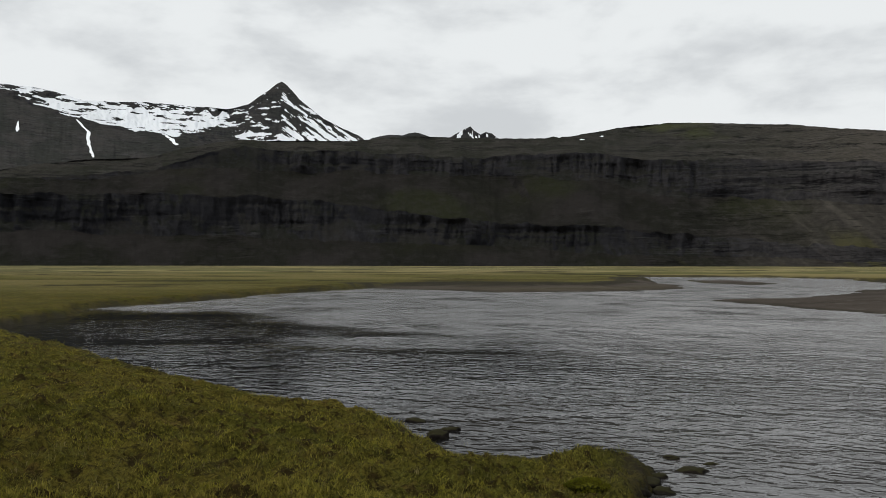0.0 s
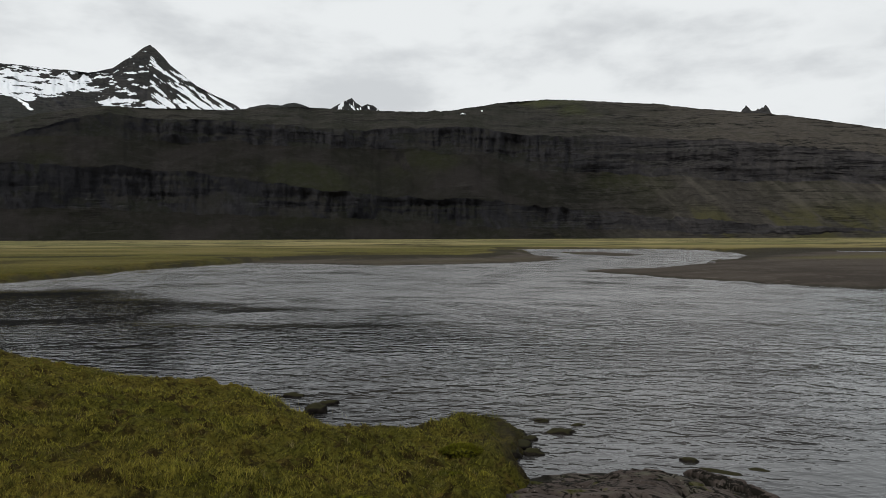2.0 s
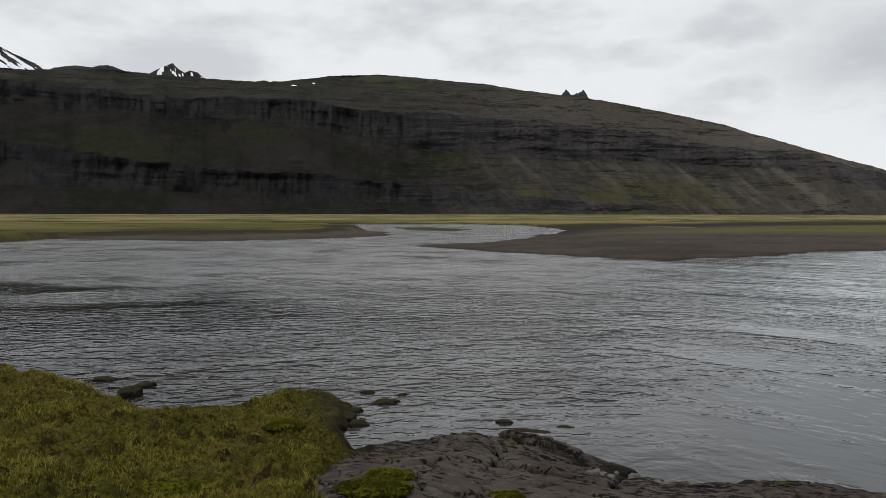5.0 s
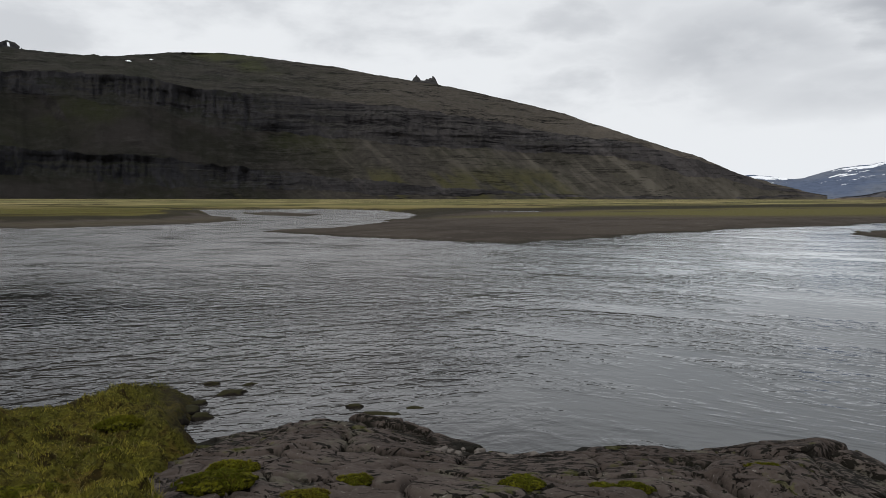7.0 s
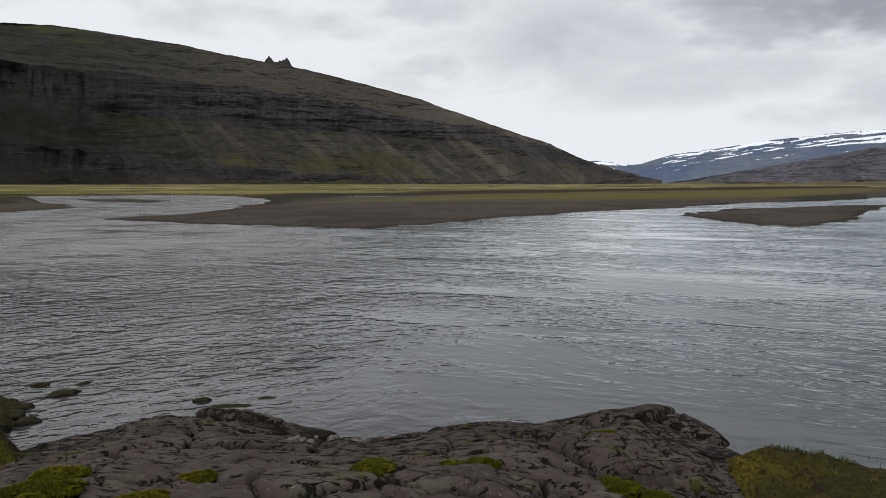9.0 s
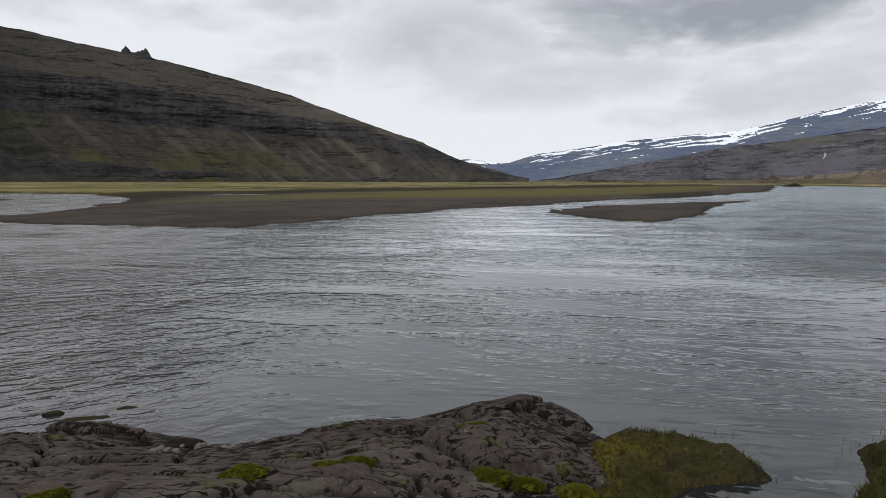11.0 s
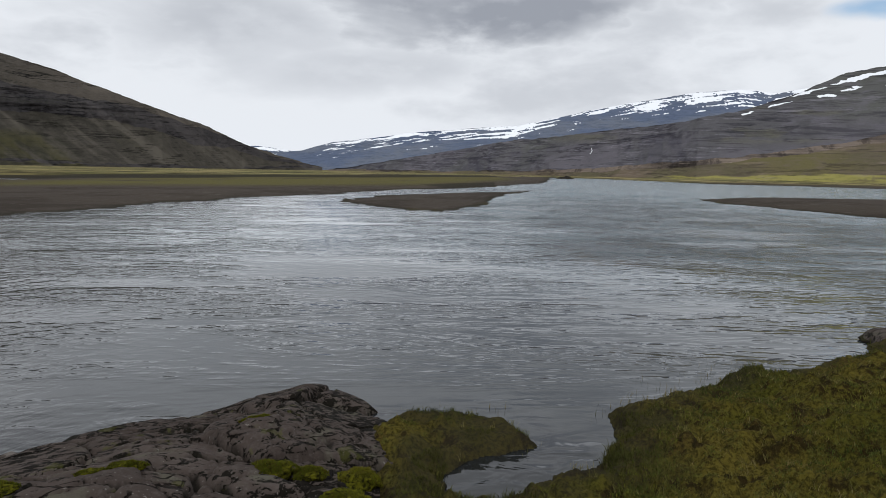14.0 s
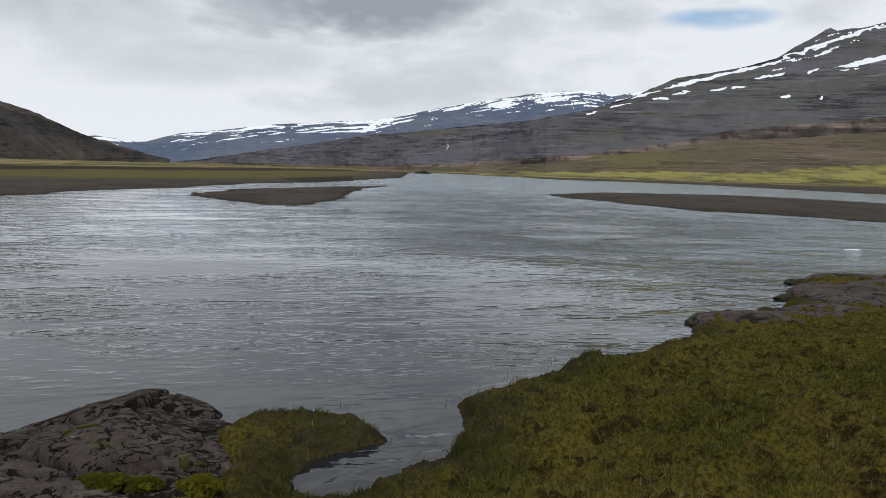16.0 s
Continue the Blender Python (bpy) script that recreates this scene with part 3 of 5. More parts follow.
def hillside(name, label, az, base_r, levels, rough=(10.0, 12.0), seed=0, jitter=0.22, cover=None):
    """A hill that rises from base_r in steps. Each step: part's name, height of its top as an angle from the viewpoint, steepness, rows, cliff or not, material."""
    r = np.interp(az, *base_r)
    z = np.full_like(az, -4.0)
    rs, zs, cs, cuts = [r], [z], [0 * az], []
    for n, (part_name, points, steep, rows, cliff, mat) in enumerate(levels):
        last = n == len(levels) - 1
        wander = fbm(az * 0.33, az * 0 + n, 3, seed + n) * (0.04 if last else jitter) + fbm(az * 1.9, az * 0 + n, 2, seed + n + 7) * (0.03 if last else jitter * 0.22)
        te = np.tan(np.radians(np.interp(az, *points) + wander))
        ts = math.tan(radians(steep))
        dr = np.maximum(2.0, (r * te - (z - EYE_Z)) / np.maximum(ts - te, 0.04))
        r2 = r + dr
        z2 = np.maximum(EYE_Z + r2 * te, z + 0.2)
        thick = np.clip((z2 - z) / 45.0, 0.08, 1.0)
        start = len(rs) - 1
        for k in range(1, rows + 1):
            f = k / rows
            rs.append(r + (r2 - r) * f)
            zs.append(z + (z2 - z) * (f if cliff else f ** 1.12))
            cs.append(cliff * min(1.0, 3.5 * f, 3.5 * (1 - f) + 0.25) * thick)
        r, z = r2, z2
        cuts.append((part_name, start, len(rs), mat))
    for dr, dz in ((120, 8), (500, 150), (900, 500)):
        rs.append(r + dr)
        zs.append(z - dz)
        cs.append(0 * az)
    cuts[-1] = (*cuts[-1][:2], len(rs), cuts[-1][3])
    r, z, c = np.array(rs), np.array(zs), np.array(cs)
    arc = np.radians(az)[None] * r.mean()
    broken = smooth(fbm(arc / 150, z / 200, 3, seed + 9), -0.75, 0.25)
    fins = fbm(arc / 40, z / 110, 5, seed + 1, 0.6) + 0.55 * (1 - 2 * np.abs(fbm(arc / 26, z / 240, 3, seed + 2, 0.6)))
    ledge = fbm(arc / 200, z / 11, 4, seed + 3, 0.6)
    gully = fbm(arc / 110 + z / 160, z / 260, 5, seed + 4, 0.55)
    keep = np.ones(len(r))[:, None]
    keep[0], keep[-4:] = 0, 0
    if name == "hill":
        keep = keep * (1 - 0.70 * smooth(az, 46, 57))[None]
    beds = smooth(az, 12, 30)[None] * (name == "hill")
    r = r + keep * (c * broken * (fins * rough[0] * (1.5 - 0.8 * beds) + (0.45 + 0.15 * beds) * ledge * rough[1]) + (1 - 0.6 * c) * gully * rough[0] * 1.5)
    z = z + keep * fbm(arc / 22, r / 22, 5, seed + 5, 0.6) * rough[0] * 0.22
    SLOPES[name] = (az, r, z)
    a = np.radians(az)[None] + 0 * r
    attrs = {"ledged": 1.0 + 0 * a, "snow": 0 * a, "streak": 0 * a, "lush": 0 * a}
    if cover:
        attrs.update(cover(np.degrees(a), np.degrees(np.arctan2(z - EYE_Z, r)), np.interp(az, *levels[-1][1])[None]))
    x, y = r * np.sin(a), r * np.cos(a)
    hill = tagged(new(name), label, name.split("_")[-1])
    for part_name, i, j, mat in cuts:
        me = grid_mesh(part_name, x[i:j, ::-1], y[i:j, ::-1], z[i:j, ::-1], {k: v[i:j, ::-1] for k, v in attrs.items()})
        me.materials.append(mat)
        new(part_name, me).parent = hill
    return hill


def hill_cover(az, el, crest):
    """Fan-shaped scree that runs down to the east, grass at its foot, heath on the crest; ledges only where the beds
    lie open. The paler east also paints in light, leaving the west as under cloud shadow.
    """
    fan_light = smooth(az, 8, 32)
    u = 0.63 * az + 0.78 * el
    run = fbm(u * 1.25, (az - el) * 0.12, 4, 150, 0.62) + 0.18 * fbm(u * 6.0, (az - el) * 0.2, 2, 151)
    # scree streaks, plus a steady lift by bearing that paints the east brighter lit
    streak = smooth(run, 0.1, 1.1) * fan_light * (0.25 + 0.28 * smooth(az, 34, 42)) + 0.46 * fan_light + 0.16 * smooth(az, 42, 52)
    rust = smooth(fbm(az * 0.16, el * 0.7, 4, 152), 0.1, 0.7) * smooth(az, 30, 40) * smooth(el, 3.0, 5.0)
    green = smooth(fbm(u * 0.9, (az - el) * 0.14, 4, 153), -0.05, 0.6) * (0.15 + 0.7 * fan_light) * (1 - 0.5 * smooth(az, 42, 50)) * (1 - smooth(el, 1.2, 3.6))
    heath = smooth(fbm(az * 0.2, el * 0.8, 4, 154), -0.2, 0.5) * smooth(el, crest - 2.0, crest - 0.3) * (0.35 + 0.65 * smooth(az, 2, 12)) * (1 - 0.9 * smooth(az, 18, 36))
    return {"streak": np.maximum(np.where(el < 5.2 - 0.03 * np.maximum(az - 20, 0), streak, 0.52 * fan_light + 0.12 * smooth(az, 36, 48)), 0.8 * rust), "lush": np.maximum(0.9 * green, 0.8 * heath),
            "ledged": np.maximum(0.15 + 0.85 * smooth(az + 4 * fbm(az * 0.3, el * 0.5, 2, 155), 10, 26), 0.9 * smooth(fbm(az * 0.22, el * 1.1, 3, 156), 0.15, 0.5))}


def range_snow(az, el, crest):
    """Snow filling the hollows under the plateau's edge and streaking down the flanks of the pyramid."""
    low = np.interp(az, (-38, -31.5, -28.8, -27.1, -24.4, -21.6, -20.4, -19.4, -17.4, -16.2), (12.0, 11.6, 11.0, 10.3, 9.9, 9.5, 9.2, 9.75, 10.3, 10.7))
    under = crest - el
    field = smooth(el - low + 0.30 * fbm(az * 1.2 + el, el * 3.5, 4, 160), -0.05, 0.16)
    rim = smooth(az, -25.5, -24.5) * smooth(0.38 + 0.34 * fbm(az * 1.5, az * 0, 3, 161) - under, -0.04, 0.08)
    crag = smooth(1.1 - ((az + 28.7) / 1.6) ** 2 - ((el - 11.62 - 0.10 * (az + 28.7)) / 0.26) ** 2 + 0.7 * fbm(az * 2, el * 6, 3, 162), 0, 0.4)
    bare = smooth(fbm(az * 1.1 - el * 0.6, el * 7.0, 4, 163, 0.6), 0.24, 0.40)
    field = field * (1 - rim) * (1 - crag) * (1 - bare)
    field = np.maximum(field, smooth(fbm(az * 1.2, el * 6.5 + az * 0.8, 4, 164, 0.6) - 0.85 * np.maximum(low - el, 0), 0.28, 0.42) * smooth(el, 8.6, 9.3))
    right = smooth(az, -13.2, -12.2)
    down = fbm((el + 0.64 * (az + 12.7)) * 5.0, az * 1.3, 4, 165, 0.6) * right + fbm(el * 4.8 - 0.7 * az, az * 1.4 + el * 0.9, 4, 166, 0.6) * (1 - right)
    flank = smooth(1.1 * down + (11.25 - el) * 0.22 - 0.12 - 0.16 * (1 - right), 0.05, 0.18)
    peak = smooth(az + 0.8 * fbm(az, el * 2, 3, 167), -17.6, -15.6)
    return {"snow": field * (1 - peak) + flank * peak}


def ridge_snow(az, el, crest):
    lie = fbm(az * 3.2 + el * 1.5, el * 3.5 - az, 4, 170, 0.6) - 0.30 + 0.5 * (crest - el) - 0.6 * (1 - smooth(az, 0.6, 1.2))
    return {"snow": smooth(lie, 0.10, 0.30)}


def valley_snow(az, el, crest):
    """Long drifts along the benches, thickest under the top."""
    under = crest - el
    drift = fbm(az * 0.55, under * 8.5 + az * 0.12, 5, 175, 0.62)
    high = 0.28 * smooth(az, 70, 73) * (1 - smooth(az, 77, 79)) + 0.35 * smooth(az, 80, 88)
    lie = 0.14 + 0.6 * high - 0.62 * under + 1.15 * drift
    return {"snow": smooth(lie, 0.15, 0.35) * smooth(az + 2 * drift, 60.5, 66) * (1 - smooth(under, 1.3, 1.7)) + smooth(-az, -59.5, -58.5) * smooth(drift - under, -0.1, 0.1)}


DRIFTS = [(101.9, 7.22, 3.4, 0.17, 12.0), (105.2, 7.92, 1.1, 0.12, 12.0), (108.0, 8.95, 2.2, 0.13, 21.0), (110.6, 9.75, 1.9, 0.13, 16.0), (109.0, 8.75, 1.2, 0.08, 18.0), (98.2, 5.71, 0.5, 0.08, 8.0), (99.6, 6.11, 0.7, 0.08, 12.0),
          (102.1, 6.31, 0.8, 0.09, 10.0), (103.7, 6.48, 0.35, 0.07, 10.0), (105.7, 7.2, 1.2, 0.10, 9.0), (108.2, 7.5, 0.8, 0.09, 12.0), (111.3, 7.95, 1.8, 0.16, 10.0), (110.5, 7.48, 0.5, 0.10, 15.0), (107.0, 5.80, 0.35, 0.13, 20.0), (108.8, 5.75, 0.2, 0.10, 40.0),
          (97.0, 5.95, 1.3, 0.09, 14.0), (95.2, 5.2, 0.7, 0.07, 12.0), (93.4, 4.6, 0.6, 0.06, 8.0)]


def fell_cover(az, el, crest):
    lie = 0 * az
    wx, wy = az + 0.5 * fbm(az * 0.9, el * 3, 3, 180), el + 0.10 * fbm(az * 1.6, el * 4, 4, 181)
    for at, up_at, long, thick, lean in DRIFTS:
        c, s = math.cos(radians(lean)), math.sin(radians(lean))
        u, v = (wx - at) * c + (wy - up_at) * s, (wy - up_at) * c - (wx - at) * s
        lie = np.maximum(lie, smooth(1.0 - (u / long) ** 2 - (v / (0.8 * thick)) ** 2, -0.7, 0.7))
    flecks = smooth(fbm(az * 0.9, el * 6.0 - az * 1.2, 4, 182, 0.6) - 0.35 * np.maximum(crest - el - 0.6, 0), 0.50, 0.62) * smooth(az, 103, 107) * smooth(el, 6.6, 7.6)
    # meadow strip under a break in the cloud, its sunlight put into colour
    top = np.interp(az, (82, 88, 96.7, 105, 107.6, 113, 120), (-0.2, 0.02, 0.30, 0.48, 0.8, 1.2, 1.5)) + 0.10 * fbm(az * 0.7, az * 0, 3, 183)
    sunlit_mead = (1 - smooth(el, top - 0.12, top + 0.03)) * (0.55 + 0.45 * smooth(fbm(az * 0.5, el * 9, 4, 184), -0.3, 0.3)) * smooth(az, 84, 90)
    olive = 0.5 * smooth(fbm(az * 0.25, el * 1.4, 4, 185), 0.0, 0.6) * smooth(el, 1.5, 3.0) * (1 - smooth(el, 4.8, 5.8))
    return {"snow": np.maximum(lie, flecks), "lush": np.maximum(sunlit_mead, olive)}


def build_hills():
    az = np.arange(-36, 61.6, 0.065)
    top = ((-36, -31.4, -29.4, -26.3, -22.2, -18.7, -15.9, -10, -6.5, -2, 2.9, 9, 13.9, 17.3, 20.5, 25.3, 29, 34.1, 38.8, 43.2, 47.2, 52.6, 56.1, 60.7, 62),
           (5.9, 6.3, 6.8, 7.3, 7.7, 8.75, 9.35, 9.45, 9.6, 10.0, 9.8, 9.75, 10.4, 10.55, 10.3, 9.9, 9.3, 8.57, 7.55, 6.4, 4.98, 3.2, 1.68, 0.35, 0.1))
    t2 = ((-36, -22, -15.5, -8.6, -0.8, 12, 20.8, 29.4, 37.4, 46.9, 53, 58, 62), (5.2, 6.9, 8.9, 8.7, 8.5, 8.35, 7.8, 7.2, 6.1, 4.3, 2.7, 1.0, 0.05))
    b2 = ((-36, -22, -15.5, -4.8, 9.8, 16.4, 25, 37.4, 46.9, 53, 58, 62), (5.0, 6.6, 7.2, 7.2, 6.7, 5.3, 4.45, 3.7, 2.95, 1.7, 0.6, 0.03))
    t1 = ((-36, -24, -15.5, -5.6, -0.9, 7.5, 15.5, 25, 37.4, 44.7, 62), (4.7, 5.0, 5.15, 4.4, 3.75, 3.05, 2.5, 1.45, 0.7, 0.2, 0.02))
    b1 = ((-36, -15.6, -4.9, 3.2, 12, 20.8, 33.5, 44, 62), (2.3, 2.1, 1.65, 1.4, 0.85, 0.55, 0.12, 0.08, 0.0))
    base = ((-36, 0, 30, 50, 62), (950, 900, 950, 1150, 1600))
    hillside("hill", "long dark hill with two basalt cliff bands and scree slopes", az, base,
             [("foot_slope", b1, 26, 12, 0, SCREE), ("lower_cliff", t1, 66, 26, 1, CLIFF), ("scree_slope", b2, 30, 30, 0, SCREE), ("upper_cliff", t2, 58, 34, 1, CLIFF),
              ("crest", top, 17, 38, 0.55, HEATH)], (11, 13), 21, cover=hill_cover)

    az = np.arange(-38, -3, 0.06)
    crest = ((-38, -31.5, -29.5, -26.4, -22.7, -20, -16.7, -15.1, -13.8, -13.0, -12.6, -12.2, -11.3, -9.5, -7.35, -6.0, -3), (11.9, 12.0, 12.0, 11.4, 11.65, 11.6, 11.55, 12.0, 12.95, 13.6, 13.8, 13.5, 12.6, 11.2, 10.2, 9.7, 8.8))
    foot = ((-38, -31.5, -28.8, -26.3, -22.3, -18.7, -12, -3), (11.6, 11.3, 10.5, 9.95, 9.5, 8.95, 9.0, 8.0))
    hillside("snowy_mountain", "far snow-streaked mountain range with a dark pyramid peak", az, ((-38, -3), (2500, 2700)),
             [("lower_slope", foot, 27, 34, 0.3, RANGE_ROCK), ("summit", crest, 36, 70, 0.4, RANGE_ROCK)], (20, 9), 33, 0.1, range_snow)

    az = np.arange(-6.5, 5.0, 0.05)
    jag = ((-6.5, -5.6, -4.3, -3.2, -2.3, -1.9, -1.1, 0.5, 1.3, 2.1, 2.4, 2.9, 3.3, 3.8, 4.3, 5), (9.3, 9.85, 10.1, 10.1, 10.3, 10.25, 9.95, 9.9, 10.35, 10.72, 10.4, 10.1, 10.3, 10.2, 9.8, 9.2))
    hillside("jagged_mountain", "far jagged ridge with snow in its gullies", az, ((-7, 5), (2300, 2300)), [("ridge", jag, 38, 40, 0.5, RIDGE)], (14, 6), 44, cover=ridge_snow)
    az = np.arange(30.3, 34.6, 0.04)
    jag = ((30.3, 31.2, 31.4, 31.5, 31.62, 31.72, 31.8, 31.95, 32.05, 32.2, 32.4, 32.5, 32.62, 32.78, 32.9, 33.0, 33.1, 33.25, 33.4, 34.6),
           (7.9, 8.75, 8.95, 9.15, 9.22, 9.42, 9.30, 9.18, 9.0, 8.98, 8.96, 9.08, 9.02, 9.16, 9.14, 9.33, 9.24, 9.02, 8.7, 7.8))
    hillside("tower_mountain", "dark twin rock towers behind the hill's crest", az, ((30, 35), (2100, 2100)), [("towers", jag, 45, 30, 0.7, RANGE_ROCK)], (8, 5), 47)

    az = np.arange(52, 100, 0.07)
    crest = ((52, 56.8, 58.2, 59.4, 60, 62.3, 68.9, 73.2, 76.6, 79.3, 81, 85.1, 89.4, 92.8, 94.9, 97, 100), (1.4, 1.68, 1.5, 1.4, 1.45, 2.1, 3.03, 3.4, 3.65, 4.2, 4.6, 5.42, 6.05, 6.3, 5.95, 6.25, 6.4))
    hillside("blue_mountain", "far mountain tinted blue-grey by haze, with bands of snow along its top", az, ((52, 58, 66, 100), (3300, 3250, 3000, 2900)),
             [("slope", crest, 16, 80, 0.15, HAZE_BLUE)], (14, 8), 55, cover=valley_snow)

    az = np.arange(62, 120, 0.07)
    crest = ((62, 63.5, 69.6, 76, 83.5, 89.1, 92.9, 96.6, 99.3, 103.2, 105.9, 106.9, 107.7, 108.3, 108.8, 109.1, 109.5, 110.1, 110.8, 112.3, 120), (0.0, 0.2, 1.3, 2.45, 3.35, 4.05, 4.75, 6.0, 7.2, 7.75, 8.35, 9.0, 9.45, 9.75, 10.12, 10.2, 9.98, 10.1, 10.12, 10.4, 11.0))
    t2 = ((62, 70, 78.2, 85.7, 91.3, 95.5, 103.4, 112.7, 120), (0.0, 0.9, 1.9, 2.84, 3.53, 4.02, 4.88, 5.9, 6.5))
    b2 = ((62, 70, 78.2, 85.7, 91.3, 95.5, 103.4, 112.7, 120), (0.0, 0.7, 1.46, 2.0, 2.7, 3.05, 3.9, 5.0, 5.6))
    t1 = ((62, 78, 82.6, 90.3, 93.4, 97.7, 101.4, 104.3, 107.0, 110.0, 112.8, 120), (0.0, 0.25, 0.5, 1.15, 1.65, 2.3, 2.96, 3.47, 3.79, 4.04, 4.26, 4.7))
    b1 = ((62, 78, 82.6, 90.3, 93.4, 97.7, 101.4, 104.4, 107.0, 110.0, 112.9, 120), (0.0, 0.1, 0.2, 0.85, 1.15, 1.89, 2.45, 2.68, 2.96, 3.23, 3.43, 3.8))
    hillside("grey_mountain", "grey-green fell with stepped cliff bands and snow patches", az, ((62, 75, 90, 120), (1500, 1000, 640, 520)),
             [("pasture", b1, 14, 30, 0, FELL_GREEN), ("lower_cliff", t1, 46, 16, 0.9, FELL_CLIFF), ("middle_slope", b2, 24, 16, 0.15, FELL), ("upper_cliff", t2, 30, 16, 0.6, FELL),
              ("top_slope", crest, 23, 50, 0.35, FELL)], (6, 5), 66, 0.12, fell_cover)


build_hills()


def on_slope(name, at, el):
    """Where the line from the viewpoint at that bearing and height first meets a hill."""
    az, r, z = SLOPES[name]
    k = int(np.argmin(np.abs(az - at)))
    angle = np.degrees(np.arctan2(z[:, k] - EYE_Z, r[:, k]))
    i = int(np.argmax(angle >= el))
    f = (el - angle[i - 1]) / max(angle[i] - angle[i - 1], 1e-6) if i else 0.0
    rr = r[max(i - 1, 0), k] + f * (r[i, k] - r[max(i - 1, 0), k])
    a = math.radians(at)
    return Vector((rr * math.sin(a), rr * math.cos(a), EYE_Z + rr * math.tan(math.radians(el))))


def snow_material():
    m, nt, b = material("old_snow", 0.9, 0.1)
    put(nt, b.inputs["Base Color"], mix(nt, grain(nt, place(nt), 0.3, 4), (0.70, 0.72, 0.75), (0.84, 0.86, 0.88)))
    return m


def streak(name, label, category, hill, path, wide, mat, seed):
    """A ragged strip that lies on a slope, along bearings and heights."""
    rng = np.random.RandomState(seed)
    bm, rows = bmesh.new(), []
    for (a0, e0), (a1, e1) in zip(path, path[1:]):
        for f in np.linspace(0, 1, 5, endpoint=False):
            rows.append((a0 + (a1 - a0) * f, e0 + (e1 - e0) * f))
    rows.append(path[-1])
    last = None
    for i, (at, el) in enumerate(rows):
        c = on_slope(hill, at, el)
        toward = Vector((-c.x, -c.y, 0)).normalized()
        side = toward.cross(Vector((0, 0, 1)))
        w = wide * rng.uniform(0.35, 1.0) * (0.35 if i in (0, len(rows) - 1) else 1.0)
        mid = c + toward * 2.5 + Vector((0, 0, 0.8)) + side * rng.uniform(-0.3, 0.3) * wide
        now = [bm.verts.new(mid - side * w), bm.verts.new(mid + toward * 0.8), bm.verts.new(mid + side * w * rng.uniform(0.6, 1.2))]
        if last:
            for k in (0, 1):
                bm.faces.new((last[k], last[k + 1], now[k + 1], now[k]))
        last = now
    me = bpy.data.meshes.new(name)
    bm.to_mesh(me)
    bm.free()
    me.materials.append(mat)
    return tagged(new(name, me), label, category)


SNOW = snow_material()
for k, (hill, path, wide) in enumerate([
        ("snowy_mountain", [(-26.9, 10.05), (-26.1, 9.25), (-26.1, 8.4), (-25.75, 7.5)], 9.0), ("snowy_mountain", [(-30.4, 9.6), (-30.45, 8.9)], 9.0),
        ("snowy_mountain", [(-24.95, 7.35), (-24.85, 7.15)], 6.0), ("snowy_mountain", [(-21.2, 9.5), (-20.6, 9.15), (-20.2, 8.7)], 14.0),
        ("hill", [(12.25, 9.78), (12.3, 9.70)], 4.0), ("hill", [(10.7, 9.58), (10.74, 9.50)], 6.0)]):
    tagged(streak("snow_patch", "old snow lying in a gully of the slope", "snow", hill, path, wide, SNOW, 500 + k), group="snow patches")
def far_hummock(at, r, long, high):
    """A dark overgrown mound on the far shore."""
    u, v = np.meshgrid(np.linspace(-1, 1, 60), np.linspace(-1, 1, 24))
    h = high * np.clip(1 - u ** 2 - v ** 2, 0, 1) ** 0.7 * (0.7 + 0.4 * fbm(u * 2.5, v * 2.5, 4, 191))
    me = grid_mesh("hummock", u * long, v * long * 0.6, h - 0.1, {"ledged": 0 * u, "streak": 0 * u, "lush": 0.3 + 0 * u})
    me.materials.append(SCREE)
    ob = tagged(new("hummock", me), "dark overgrown mound on the far river bank", "mound")
    a = radians(at)
    ob.matrix_world = pose(r * math.sin(a), r * math.cos(a), float(ground_height(np.array([r * math.sin(a)]), np.array([r * math.cos(a)]))[0][0]), 0, 0, -at)


far_hummock(80.4, 480.0, 7.5, 2.9)
streak("waterfall", "thin white waterfall on the far fell", "waterfall", "grey_mountain", [(82.3, 1.95), (82.35, 1.75), (82.2, 1.5)], 0.75, SNOW, 520)


# ---------------------------------------------------------------- the near rock
def outcrop_height(x, y):
    d = inside_by(x + 0.10 * fbm(x * 1.7, y * 1.7, 3, 70), y + 0.10 * fbm(x * 1.7, y * 1.7, 3, 71), OUTCROP)
    water = -inside_by(x, y, RIVER)
    h = 1.40 * (1 - np.exp(-(np.maximum(water, 0) / 4.8) ** 1.15)) + 0.03
    knob = np.exp(-(((x - 8.0) / 0.95) ** 2 + ((y - 4.1) / 0.7) ** 2))
    h = h + 0.05 * knob + 0.06 * fbm(x * 0.8, y * 0.8, 3, 72)
    return h, d, water


def cell_edges(x, y, n, seed):
    """Distance to the nearest joint between cells, the cell's own random value, and the place within the cell."""
    rng = np.random.RandomState(seed)
    px, py, val = rng.uniform(0.8, 9.6, n), rng.uniform(0.8, 9.8, n), rng.rand(n)
    f1, f2, who = np.full(x.shape, 1e9), np.full(x.shape, 1e9), np.zeros(x.shape)
    ox, oy = np.zeros(x.shape), np.zeros(x.shape)
    for a, b, v in zip(px, py, val):
        # joints run along the ledges
        u, w = (x - a) * 0.72 - (y - b) * 0.69, (x - a) * 0.69 + (y - b) * 0.72
        d = np.hypot(u * 0.62, w)
        nearer = d < f1
        f2 = np.where(nearer, f1, np.minimum(f2, d))
        who, ox, oy = np.where(nearer, v, who), np.where(nearer, x - a, ox), np.where(nearer, y - b, oy)
        f1 = np.where(nearer, d, f1)
    return f2 - f1, who, ox, oy


